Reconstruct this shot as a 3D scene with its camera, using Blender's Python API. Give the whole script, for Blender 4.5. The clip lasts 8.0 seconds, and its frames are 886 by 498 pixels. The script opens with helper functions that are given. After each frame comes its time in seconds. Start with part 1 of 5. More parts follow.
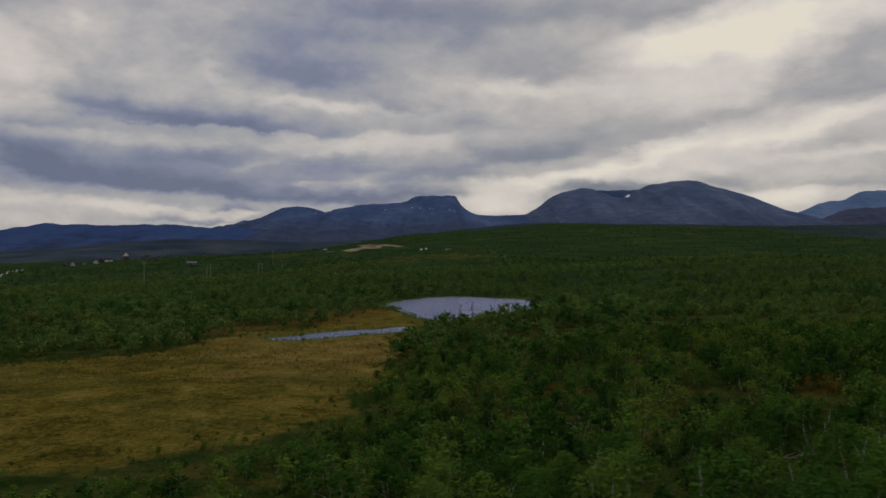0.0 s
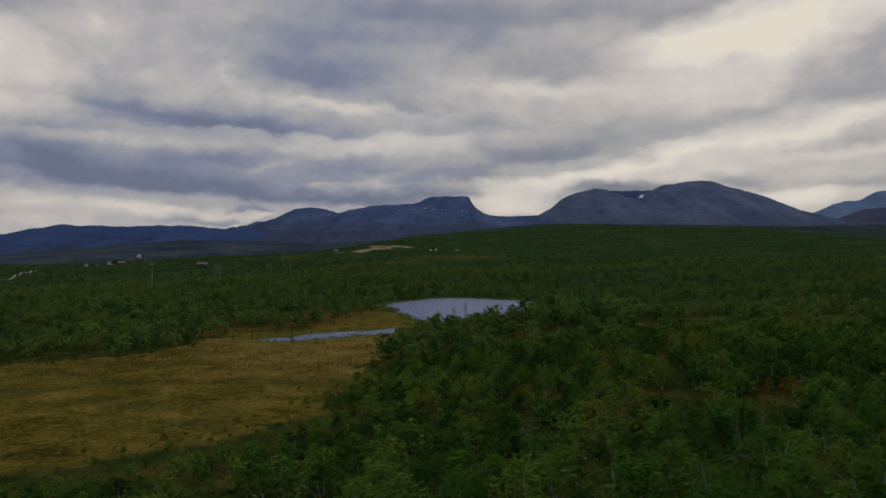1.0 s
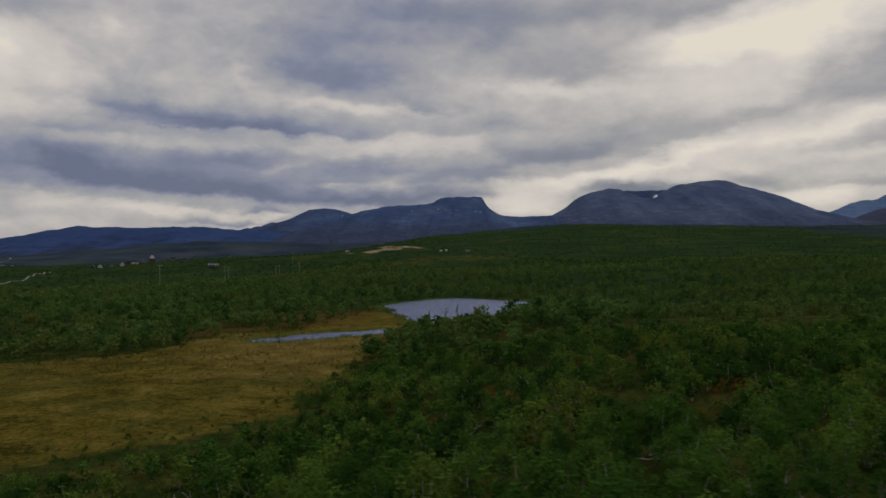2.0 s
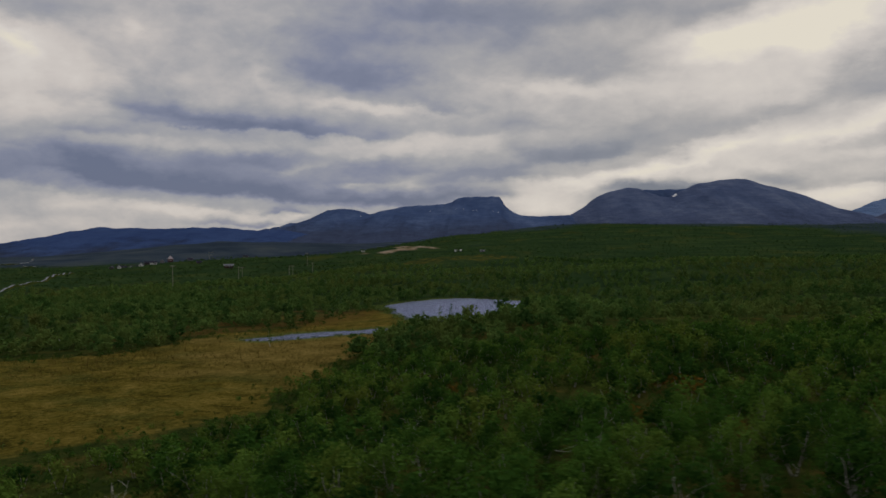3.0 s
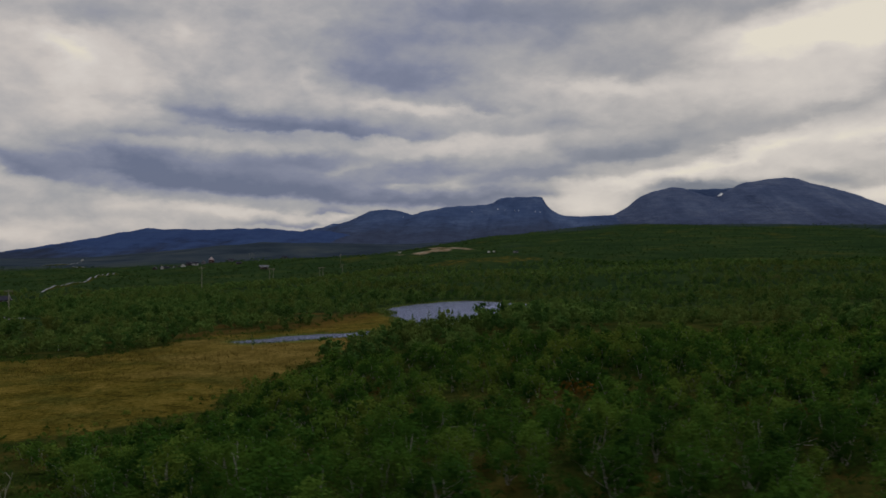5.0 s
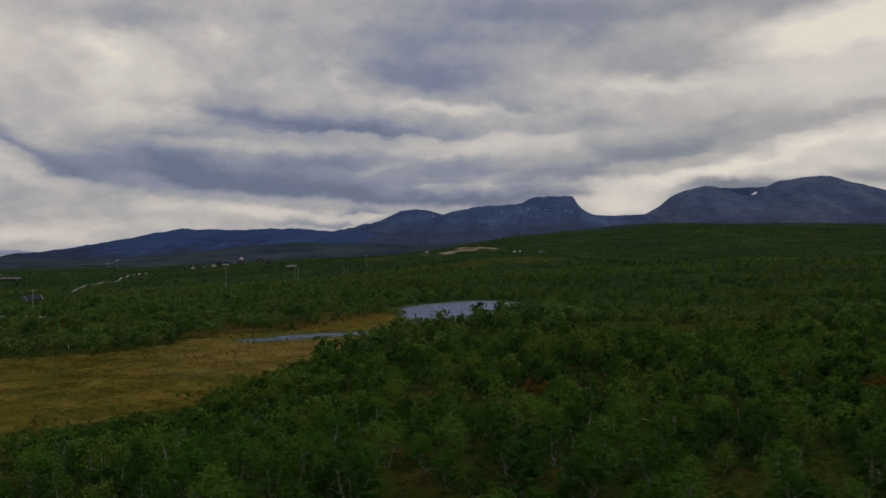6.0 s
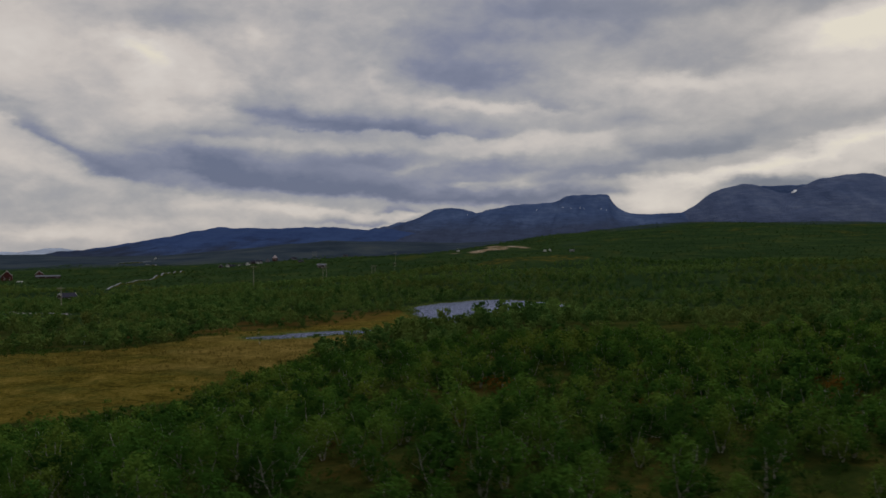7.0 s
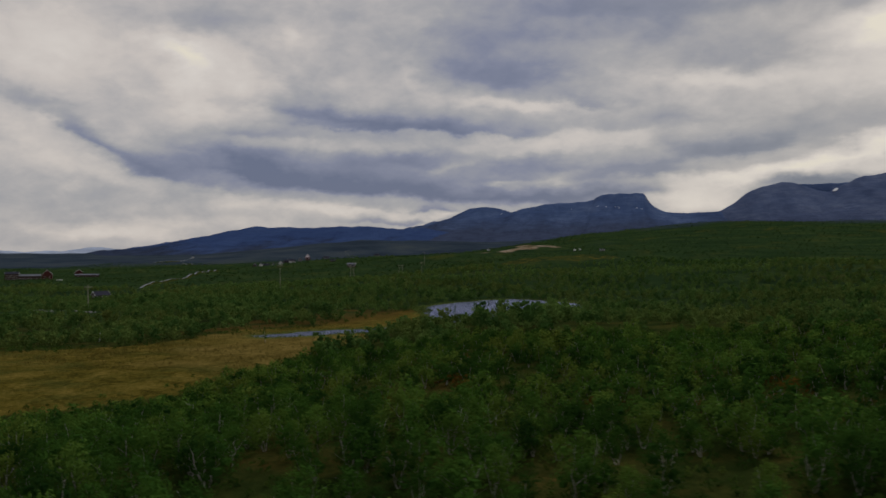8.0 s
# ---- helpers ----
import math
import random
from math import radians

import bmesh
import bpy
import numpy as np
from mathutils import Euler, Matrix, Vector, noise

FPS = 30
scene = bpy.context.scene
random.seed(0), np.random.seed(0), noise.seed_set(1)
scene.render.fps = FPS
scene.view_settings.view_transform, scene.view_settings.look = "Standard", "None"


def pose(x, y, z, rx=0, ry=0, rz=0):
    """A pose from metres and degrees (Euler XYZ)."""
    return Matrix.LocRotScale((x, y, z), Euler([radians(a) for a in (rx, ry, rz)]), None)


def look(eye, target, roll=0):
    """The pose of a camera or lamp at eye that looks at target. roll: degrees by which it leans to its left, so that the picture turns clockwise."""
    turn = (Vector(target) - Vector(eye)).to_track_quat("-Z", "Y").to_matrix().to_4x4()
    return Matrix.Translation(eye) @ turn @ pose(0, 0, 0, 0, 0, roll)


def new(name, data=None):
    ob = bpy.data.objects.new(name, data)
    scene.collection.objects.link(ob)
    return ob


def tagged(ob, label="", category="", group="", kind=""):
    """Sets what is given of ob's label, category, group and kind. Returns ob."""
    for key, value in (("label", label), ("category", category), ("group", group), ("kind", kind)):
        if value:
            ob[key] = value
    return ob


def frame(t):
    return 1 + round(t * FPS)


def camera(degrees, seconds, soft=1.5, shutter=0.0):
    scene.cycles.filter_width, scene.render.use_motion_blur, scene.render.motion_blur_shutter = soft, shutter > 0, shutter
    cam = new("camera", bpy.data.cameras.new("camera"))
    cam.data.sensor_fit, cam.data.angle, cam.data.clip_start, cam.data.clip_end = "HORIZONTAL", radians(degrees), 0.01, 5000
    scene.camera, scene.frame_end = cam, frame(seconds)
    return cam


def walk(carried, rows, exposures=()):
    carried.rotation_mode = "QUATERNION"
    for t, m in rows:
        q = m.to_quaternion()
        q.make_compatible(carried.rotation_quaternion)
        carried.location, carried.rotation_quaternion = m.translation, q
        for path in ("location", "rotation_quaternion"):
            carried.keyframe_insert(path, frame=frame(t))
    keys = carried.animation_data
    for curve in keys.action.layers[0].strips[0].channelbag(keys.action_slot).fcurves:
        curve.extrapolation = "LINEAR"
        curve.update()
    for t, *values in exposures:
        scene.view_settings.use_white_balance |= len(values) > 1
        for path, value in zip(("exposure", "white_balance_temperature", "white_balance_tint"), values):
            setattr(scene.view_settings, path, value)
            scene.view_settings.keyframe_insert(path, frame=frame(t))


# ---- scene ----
cam = camera(56.8, 8.0, soft=1.6, shutter=0.8)
# seconds, eye x, y, z in metres, then degrees: turn to the left, upward tilt, lean
FLIGHT = [
    (0.0, 8.95, -0.39, 17.21, 0.102, -0.015, 0.019),
    (0.5, 11.16, -0.74, 17.27, 0.619, 0.024, -0.011),
    (1.0, 13.50, -0.98, 17.40, 1.058, 0.036, -0.025),
    (1.5, 16.02, -1.11, 17.47, 1.509, 0.065, -0.071),
    (3.0, 24.37, -3.71, 17.57, 3.394, 0.071, -0.307),
    (3.5, 27.59, -4.69, 17.83, 4.116, 0.080, -0.342),
    (4.0, 30.82, -5.53, 18.11, 4.859, 0.086, -0.353),
    (4.5, 34.16, -6.57, 18.48, 5.591, 0.093, -0.326),
    (6.0, 44.69, -8.92, 18.77, 8.692, 0.096, -0.404),
    (6.5, 48.21, -9.76, 18.93, 9.922, 0.059, -0.405),
    (7.0, 51.78, -10.33, 19.01, 11.167, 0.008, -0.346),
    (7.5, 55.41, -10.94, 19.12, 12.403, -0.021, -0.328),
    (8.0, 59.25, -11.60, 19.26, 13.644, -0.039, -0.324),
]


def aim(x, y, z, turn, tilt, lean):
    a, b = radians(turn), radians(tilt)
    way = Vector((-math.sin(a) * math.cos(b), math.cos(a) * math.cos(b), math.sin(b)))
    return look((x, y, z), Vector((x, y, z)) + way * 100, lean)


walk(cam, [(t, aim(*row)) for t, *row in FLIGHT], exposures=[(0.0, 0.0), (8.0, 0.0)])

# ---------------------------------------------------------------- world and sun
SUN_TURN, SUN_UP = radians(20), radians(40)
world = bpy.data.worlds.new("overcast_sky")
scene.world = world
world.use_nodes = True


class Nodes:
    """Short ways to add nodes to a tree."""

    def __init__(self, tree):
        self.tree = tree
        tree.nodes.clear()

    def add(self, kind, **given):
        n = self.tree.nodes.new(kind)
        for key, value in given.items():
            setattr(n, key, value)
        return n

    def link(self, a, b):
        self.tree.links.new(a, b)

    def put(self, value, socket):
        if isinstance(value, (int, float)):
            socket.default_value = value
        elif isinstance(value, (tuple, list)):
            socket.default_value = (*value, 1.0) if len(value) == 3 and socket.type == "RGBA" else value
        else:
            self.link(value, socket)

    def math(self, op, a, b=0.0, c=None, clamp=False):
        n = self.add("ShaderNodeMath", operation=op, use_clamp=clamp)
        self.put(a, n.inputs[0])
        self.put(b, n.inputs[1])
        if c is not None:
            self.put(c, n.inputs[2])
        return n.outputs[0]

    def noise(self, vector, scale, detail=4.0, rough=0.55, warp=0.0):
        n = self.add("ShaderNodeTexNoise")
        self.put(vector, n.inputs["Vector"])
        n.inputs["Scale"].default_value, n.inputs["Detail"].default_value = scale, detail
        n.inputs["Roughness"].default_value, n.inputs["Distortion"].default_value = rough, warp
        return n.outputs["Fac"]

    def ramp(self, value, stops):
        n = self.add("ShaderNodeValToRGB")
        e = n.color_ramp.elements
        while len(e) < len(stops):
            e.new(0.5)
        for knob, (at, colour) in zip(e, stops):
            knob.position, knob.color = at, (*colour, 1.0)
        self.put(value, n.inputs[0])
        return n.outputs[0]

    def mix(self, fac, a, b, blend="MIX"):
        n = self.add("ShaderNodeMix", data_type="RGBA", blend_type=blend)
        self.put(fac, n.inputs[0])
        self.put(a, n.inputs[6])
        self.put(b, n.inputs[7])
        return n.outputs[2]

    def scaled(self, vector, by):
        n = self.add("ShaderNodeMapping")
        self.put(vector, n.inputs[0])
        n.inputs["Scale"].default_value = by
        return n.outputs[0]


# cloud banks: azimuth to the right, elevation, half width, rise above and drop below (radians), slant, weight (minus: dark)
BROAD = [
    (0.297, 0.177, 0.208, 0.1055, 0.0791, 0.00, 0.12), (-0.668, 0.205, 0.131, 0.0815, 0.1003, 0.00, 0.13), (-0.312, 0.099, 0.238, 0.0591, 0.0460, 0.00, -0.16), (-0.101, 0.256, 0.089, 0.0549, 0.0296, 0.00, -0.09),
    (0.391, 0.220, 0.118, 0.0382, 0.0382, 0.00, 0.06),
]
HIGH_WEST = [
    (-0.476, 0.212, 0.033, 0.0430, 0.0368, 0.00, 0.17), (-0.420, 0.251, 0.017, 0.0126, 0.0126, 0.00, 0.15), (-0.355, 0.199, 0.061, 0.0194, 0.0162, -0.11, 0.09), (-0.155, 0.177, 0.081, 0.0061, 0.0061, -0.05, 0.22),
    (-0.270, 0.207, 0.019, 0.0093, 0.0106, -0.62, 0.08), (-0.267, 0.267, 0.051, 0.0093, 0.0093, 0.52, 0.05), (-0.155, 0.209, 0.064, 0.0204, 0.0137, -0.10, -0.34), (-0.215, 0.248, 0.063, 0.0270, 0.0146, -0.10, -0.17),
    (-0.067, 0.288, 0.089, 0.0172, 0.0173, 0.00, -0.27), (-0.067, 0.176, 0.045, 0.0076, 0.0035, -0.10, -0.21), (-0.437, 0.171, 0.062, 0.0188, 0.0059, -0.11, -0.13), (-0.367, 0.162, 0.060, 0.0097, 0.0037, -0.11, -0.15),
    (-0.114, 0.255, 0.061, 0.0123, 0.0079, 0.00, -0.12),
]
HIGH_EAST = [
    (0.370, 0.246, 0.036, 0.0353, 0.0270, 0.21, 0.50), (0.287, 0.237, 0.051, 0.0132, 0.0106, -0.05, 0.39), (0.325, 0.243, 0.034, 0.0163, 0.0163, 0.00, 0.30), (0.446, 0.259, 0.050, 0.0187, 0.0162, 0.00, 0.26),
    (0.258, 0.222, 0.039, 0.0067, 0.0060, 0.00, 0.17), (0.078, 0.197, 0.079, 0.0082, 0.0089, -0.05, 0.18), (0.232, 0.202, 0.072, 0.0188, 0.0188, 0.00, 0.13), (0.119, 0.215, 0.058, 0.0260, 0.0099, -0.10, -0.23),
    (0.030, 0.257, 0.052, 0.0221, 0.0149, 0.00, -0.23), (0.146, 0.283, 0.108, 0.0205, 0.0147, 0.00, -0.27), (0.284, 0.277, 0.057, 0.0119, 0.0086, 0.21, -0.15), (0.451, 0.201, 0.053, 0.0248, 0.0152, 0.39, -0.27),
    (0.490, 0.175, 0.035, 0.0182, 0.0096, 0.11, -0.22), (0.423, 0.172, 0.057, 0.0088, 0.0054, 0.22, -0.16),
]
MID_WEST = [
    (-0.396, 0.129, 0.100, 0.0070, 0.0057, -0.02, 0.12), (-0.248, 0.129, 0.097, 0.0087, 0.0067, -0.03, 0.13), (-0.128, 0.122, 0.068, 0.0120, 0.0075, 0.00, 0.16), (-0.067, 0.137, 0.055, 0.0117, 0.0089, 0.10, 0.15),
    (-0.235, 0.103, 0.026, 0.0059, 0.0040, 0.31, 0.16), (-0.087, 0.086, 0.022, 0.0069, 0.0048, 0.00, 0.18), (-0.155, 0.082, 0.027, 0.0051, 0.0034, 0.10, 0.13), (-0.267, 0.147, 0.119, 0.0133, 0.0034, -0.06, -0.38),
    (-0.454, 0.139, 0.045, 0.0068, 0.0031, 0.00, -0.12), (-0.487, 0.111, 0.038, 0.0107, 0.0044, -0.23, -0.15), (-0.305, 0.107, 0.053, 0.0115, 0.0057, -0.05, -0.17), (-0.155, 0.101, 0.047, 0.0119, 0.0049, 0.00, -0.13),
    (-0.067, 0.098, 0.055, 0.0086, 0.0035, 0.00, -0.12), (-0.011, 0.148, 0.062, 0.0083, 0.0045, 0.00, -0.12),
]
MID_EAST = [
    (0.446, 0.149, 0.059, 0.0087, 0.0075, 0.28, 0.29), (0.364, 0.127, 0.048, 0.0109, 0.0103, 0.11, 0.23), (0.297, 0.124, 0.038, 0.0115, 0.0079, 0.21, 0.18), (0.213, 0.100, 0.076, 0.0076, 0.0088, 0.26, 0.28),
    (0.146, 0.090, 0.057, 0.0060, 0.0068, 0.20, 0.26), (-0.011, 0.131, 0.041, 0.0097, 0.0069, 0.00, 0.16), (0.315, 0.097, 0.037, 0.0090, 0.0066, 0.00, 0.17), (0.180, 0.134, 0.087, 0.0237, 0.0088, 0.20, -0.18),
    (0.105, 0.115, 0.078, 0.0171, 0.0059, 0.12, -0.28), (0.245, 0.132, 0.055, 0.0134, 0.0058, 0.31, -0.20), (0.023, 0.091, 0.069, 0.0112, 0.0045, 0.05, -0.27), (0.334, 0.161, 0.052, 0.0085, 0.0056, 0.21, -0.15),
    (0.423, 0.116, 0.052, 0.0079, 0.0036, 0.00, -0.12), (0.051, 0.154, 0.048, 0.0083, 0.0050, -0.10, -0.12),
]
LOW_WEST = [
    (-0.481, 0.068, 0.033, 0.0054, 0.0061, -0.11, 0.17), (-0.426, 0.056, 0.074, 0.0055, 0.0075, -0.05, 0.18), (-0.342, 0.049, 0.067, 0.0041, 0.0059, -0.04, 0.18), (-0.246, 0.042, 0.026, 0.0084, 0.0067, 0.21, 0.24),
    (-0.476, 0.039, 0.055, 0.0138, 0.0123, 0.00, 0.15), (-0.459, 0.091, 0.061, 0.0247, 0.0053, -0.13, -0.35), (-0.349, 0.076, 0.098, 0.0195, 0.0051, -0.06, -0.35), (-0.215, 0.067, 0.099, 0.0110, 0.0044, -0.03, -0.32),
    (-0.101, 0.062, 0.068, 0.0077, 0.0044, 0.00, -0.21), (-0.241, 0.050, 0.014, 0.0050, 0.0024, -0.21, -0.29), (-0.279, 0.052, 0.017, 0.0041, 0.0019, 0.21, -0.24), (-0.296, 0.035, 0.039, 0.0041, 0.0019, 0.00, -0.29),
    (-0.128, 0.088, 0.068, 0.0077, 0.0034, 0.00, -0.17),
]
LOW_EAST = [
    (0.057, 0.057, 0.041, 0.0207, 0.0110, 0.00, 0.29), (0.051, 0.078, 0.055, 0.0103, 0.0069, 0.10, 0.11), (0.391, 0.061, 0.035, 0.0143, 0.0115, 0.00, 0.30), (0.429, 0.108, 0.057, 0.0094, 0.0056, 0.00, 0.12),
    (0.490, 0.108, 0.021, 0.0076, 0.0049, 0.00, 0.15), (0.265, 0.087, 0.039, 0.0067, 0.0053, 0.00, 0.13), (-0.005, 0.072, 0.052, 0.0078, 0.0050, 0.00, -0.20), (0.193, 0.073, 0.049, 0.0068, 0.0058, 0.00, -0.59),
    (0.229, 0.072, 0.020, 0.0050, 0.0039, 0.21, -0.21), (0.334, 0.080, 0.043, 0.0073, 0.0042, -0.11, -0.20), (0.451, 0.075, 0.067, 0.0085, 0.0040, 0.00, -0.23), (-0.067, 0.069, 0.082, 0.0077, 0.0069, 0.05, -0.27),
]
FAR_WEST = [
    (-0.679, 0.233, 0.085, 0.0374, 0.0374, 0.00, 0.15), (-0.548, 0.236, 0.031, 0.0145, 0.0145, -0.10, 0.32), (-0.535, 0.214, 0.032, 0.0198, 0.0237, 0.00, 0.22), (-0.542, 0.173, 0.031, 0.0250, 0.0237, 0.00, 0.17),
    (-0.696, 0.115, 0.053, 0.0294, 0.0235, -0.22, 0.12), (-0.630, 0.082, 0.053, 0.0088, 0.0083, -0.11, 0.10), (-0.621, 0.025, 0.053, 0.0088, 0.0070, 0.00, 0.22), (-0.554, 0.035, 0.037, 0.0066, 0.0052, 0.00, 0.13),
    (-0.701, 0.169, 0.061, 0.0123, 0.0062, -0.11, -0.15), (-0.639, 0.129, 0.044, 0.0171, 0.0069, -0.49, -0.29), (-0.570, 0.093, 0.055, 0.0171, 0.0061, -0.21, -0.34), (-0.497, 0.264, 0.045, 0.0167, 0.0120, 0.00, -0.12),
    (-0.650, 0.056, 0.081, 0.0142, 0.0064, 0.00, -0.04),
]
N = Nodes(world.node_tree)
way = N.add("ShaderNodeTexCoord").outputs["Generated"]
parts = N.add("ShaderNodeSeparateXYZ")
N.link(way, parts.inputs[0])
lift = N.math("ADD", N.math("MAXIMUM", parts.outputs[2], 0.0), 0.16)
deck = N.add("ShaderNodeCombineXYZ")
N.link(N.math("DIVIDE", parts.outputs[0], lift), deck.inputs[0])
N.link(N.math("DIVIDE", parts.outputs[1], lift), deck.inputs[1])
flat = N.scaled(way, (1.0, 1.0, 2.2))
deck_noise = N.noise(deck.outputs[0], 1.3, 6.0, 0.5, 0.0)
fine_noise = N.noise(flat, 10.0, 5.0, 0.5, 0.0)
puff_noise = N.noise(N.scaled(way, (1.0, 1.0, 1.8)), 28.0, 5.0, 0.55, 0.0)
lump_noise = N.noise(N.scaled(way, (1.0, 1.0, 1.6)), 17.0, 7.0, 0.6, 0.5)
shift_a = N.noise(flat, 9.0, 6.0, 0.58)
shift_b = N.noise(N.scaled(way, (1.2, 1.2, 2.4)), 13.0, 6.0, 0.58)
azimuth = N.math("ADD", N.math("ARCTAN2", parts.outputs[0], parts.outputs[1]), N.math("MULTIPLY", N.math("SUBTRACT", shift_a, 0.5), 0.16))
rise = N.math("ADD", N.math("ARCSINE", parts.outputs[2]), N.math("MULTIPLY", N.math("SUBTRACT", shift_b, 0.40), 0.036))
level = N.math("MULTIPLY_ADD", deck_noise, 0.22, 0.52 - 0.5 * 0.88)
level = N.math("MULTIPLY_ADD", fine_noise, 0.20, level)
level = N.math("MULTIPLY_ADD", puff_noise, 0.20, level)
level = N.math("MULTIPLY_ADD", lump_noise, 0.26, level)
for banks in (BROAD, HIGH_WEST, HIGH_EAST, MID_WEST, MID_EAST, LOW_WEST, LOW_EAST, FAR_WEST):
    for a, e, wide, up, down, slant, weight in banks:
        across = N.math("MULTIPLY_ADD", azimuth, 1 / wide, -a / wide)
        over = N.math("MULTIPLY_ADD", azimuth, -slant, rise)
        e = e - slant * a
        over = N.math("MAXIMUM", N.math("MULTIPLY_ADD", over, 1 / up, -e / up), N.math("MULTIPLY_ADD", over, -1 / down, e / down))
        far = N.math("MULTIPLY_ADD", over, over, N.math("MULTIPLY", across, across))
        level = N.math("MULTIPLY_ADD", N.math("POWER", 0.449, far), weight, level)
cloud = N.ramp(level, [(0.0, (0.125, 0.145, 0.225)), (0.25, (0.205, 0.220, 0.300)), (0.48, (0.352, 0.347, 0.362)), (0.70, (0.570, 0.522, 0.488)), (0.86, (0.66, 0.61, 0.565)), (1.0, (0.75, 0.69, 0.575))])
grey = N.ramp(level, [(0.0, (0.155, 0.172, 0.215)), (0.25, (0.240, 0.248, 0.280)), (0.48, (0.385, 0.368, 0.362)), (0.70, (0.575, 0.530, 0.492)), (0.86, (0.67, 0.615, 0.555)), (1.0, (0.75, 0.69, 0.575))])
cloud = N.mix(N.math("MULTIPLY", N.math("ADD", azimuth, 0.14), 3.2, clamp=True), cloud, grey)
blue = N.add("ShaderNodeTexSky", sky_type="NISHITA", sun_disc=False, sun_elevation=SUN_UP, sun_rotation=SUN_TURN)
dim = N.mix(1.0, blue.outputs[0], (0.08, 0.08, 0.08), "MULTIPLY")
covered = N.mix(0.95, dim, cloud)
back = N.add("ShaderNodeBackground")
N.link(covered, back.inputs[0])
back.inputs[1].default_value = 1.0
N.link(back.outputs[0], N.add("ShaderNodeOutputWorld").inputs[0])

sun = new("sun", bpy.data.lights.new("sun", "SUN"))
sun.data.energy, sun.data.angle, sun.data.color = 1.05, radians(20), (0.96, 0.96, 0.97)
sun.matrix_world = look((math.sin(SUN_TURN) * math.cos(SUN_UP) * 100, math.cos(SUN_TURN) * math.cos(SUN_UP) * 100, math.sin(SUN_UP) * 100), (0, 0, 0))


# ---------------------------------------------------------------- materials
def material(name):
    m = bpy.data.materials.new(name)
    m.use_nodes = True
    return m, Nodes(m.node_tree)


def finish(n, colour, rough=0.9, bump=None, strength=0.3, distance=0.1, metal=0.0, spec=0.3):
    """A principled surface with that colour, and bump height if given."""
    b = n.add("ShaderNodeBsdfPrincipled")
    n.put(colour, b.inputs["Base Color"])
    n.put(rough, b.inputs["Roughness"])
    b.inputs["Metallic"].default_value = metal
    b.inputs["Specular IOR Level"].default_value = spec
    if bump is not None:
        k = n.add("ShaderNodeBump")
        k.inputs["Strength"].default_value, k.inputs["Distance"].default_value = strength, distance
        n.put(bump, k.inputs["Height"])
        n.link(k.outputs[0], b.inputs["Normal"])
    n.link(b.outputs[0], n.add("ShaderNodeOutputMaterial").inputs[0])
    return b


def place(n):
    return n.add("ShaderNodeNewGeometry").outputs["Position"]


def leaf_material(name, dark, mid, light, hint, patch=0.22, own_tint=0.12, tint_from=0.58):
    """Foliage: colour drifts from tree to tree and from leaf spray to leaf spray; some light comes through."""
    m, n = material(name)
    where = place(n)
    tone = n.add("ShaderNodeSeparateColor")
    n.link(n.add("ShaderNodeVertexColor", layer_name="tone").outputs[0], tone.inputs[0])
    own = n.math("MULTIPLY", n.math("MULTIPLY", n.add("ShaderNodeObjectInfo").outputs["Random"], 0.75), n.math("SUBTRACT", 1.0, tone.outputs[1]))
    each = n.math("ADD", n.math("MULTIPLY", tone.outputs[0], tone.outputs[1]), own)
    drift = n.noise(where, patch, 3.0, 0.6)
    island = n.add("ShaderNodeNewGeometry").outputs["Random Per Island"]
    value = n.math("ADD", n.math("MULTIPLY", n.math("SUBTRACT", drift, 0.5), 1.0), n.math("MULTIPLY", n.math("SUBTRACT", island, 0.5), 0.16))
    value = n.math("ADD", value, n.math("MULTIPLY", n.math("SUBTRACT", each, 0.5), 1.1))
    value = n.math("ADD", value, n.math("MULTIPLY", n.math("SUBTRACT", n.noise(n.scaled(where, (0.6, 1.0, 1.0)), 0.03, 4.0, 0.65), 0.5), 0.8))
    colour = n.ramp(n.math("ADD", value, 0.5), [(0.0, dark), (0.5, mid), (1.0, light)])
    tint = n.math("MULTIPLY", n.math("SUBTRACT", n.math("ADD", n.noise(where, patch * 0.16, 4.0, 0.7), n.math("MULTIPLY", each, own_tint)), tint_from), 4.0, clamp=True)
    colour = n.mix(tint, colour, hint)
    b = n.add("ShaderNodeBsdfPrincipled")
    n.link(colour, b.inputs["Base Color"])
    b.inputs["Roughness"].default_value, b.inputs["Specular IOR Level"].default_value = 0.85, 0.0
    t = n.add("ShaderNodeBsdfTranslucent")
    n.link(n.mix(0.4, colour, (0.09, 0.15, 0.015)), t.inputs[0])
    both = n.add("ShaderNodeMixShader")
    both.inputs[0].default_value = 0.28
    n.link(b.outputs[0], both.inputs[1])
    n.link(t.outputs[0], both.inputs[2])
    n.link(both.outputs[0], n.add("ShaderNodeOutputMaterial").inputs[0])
    return m


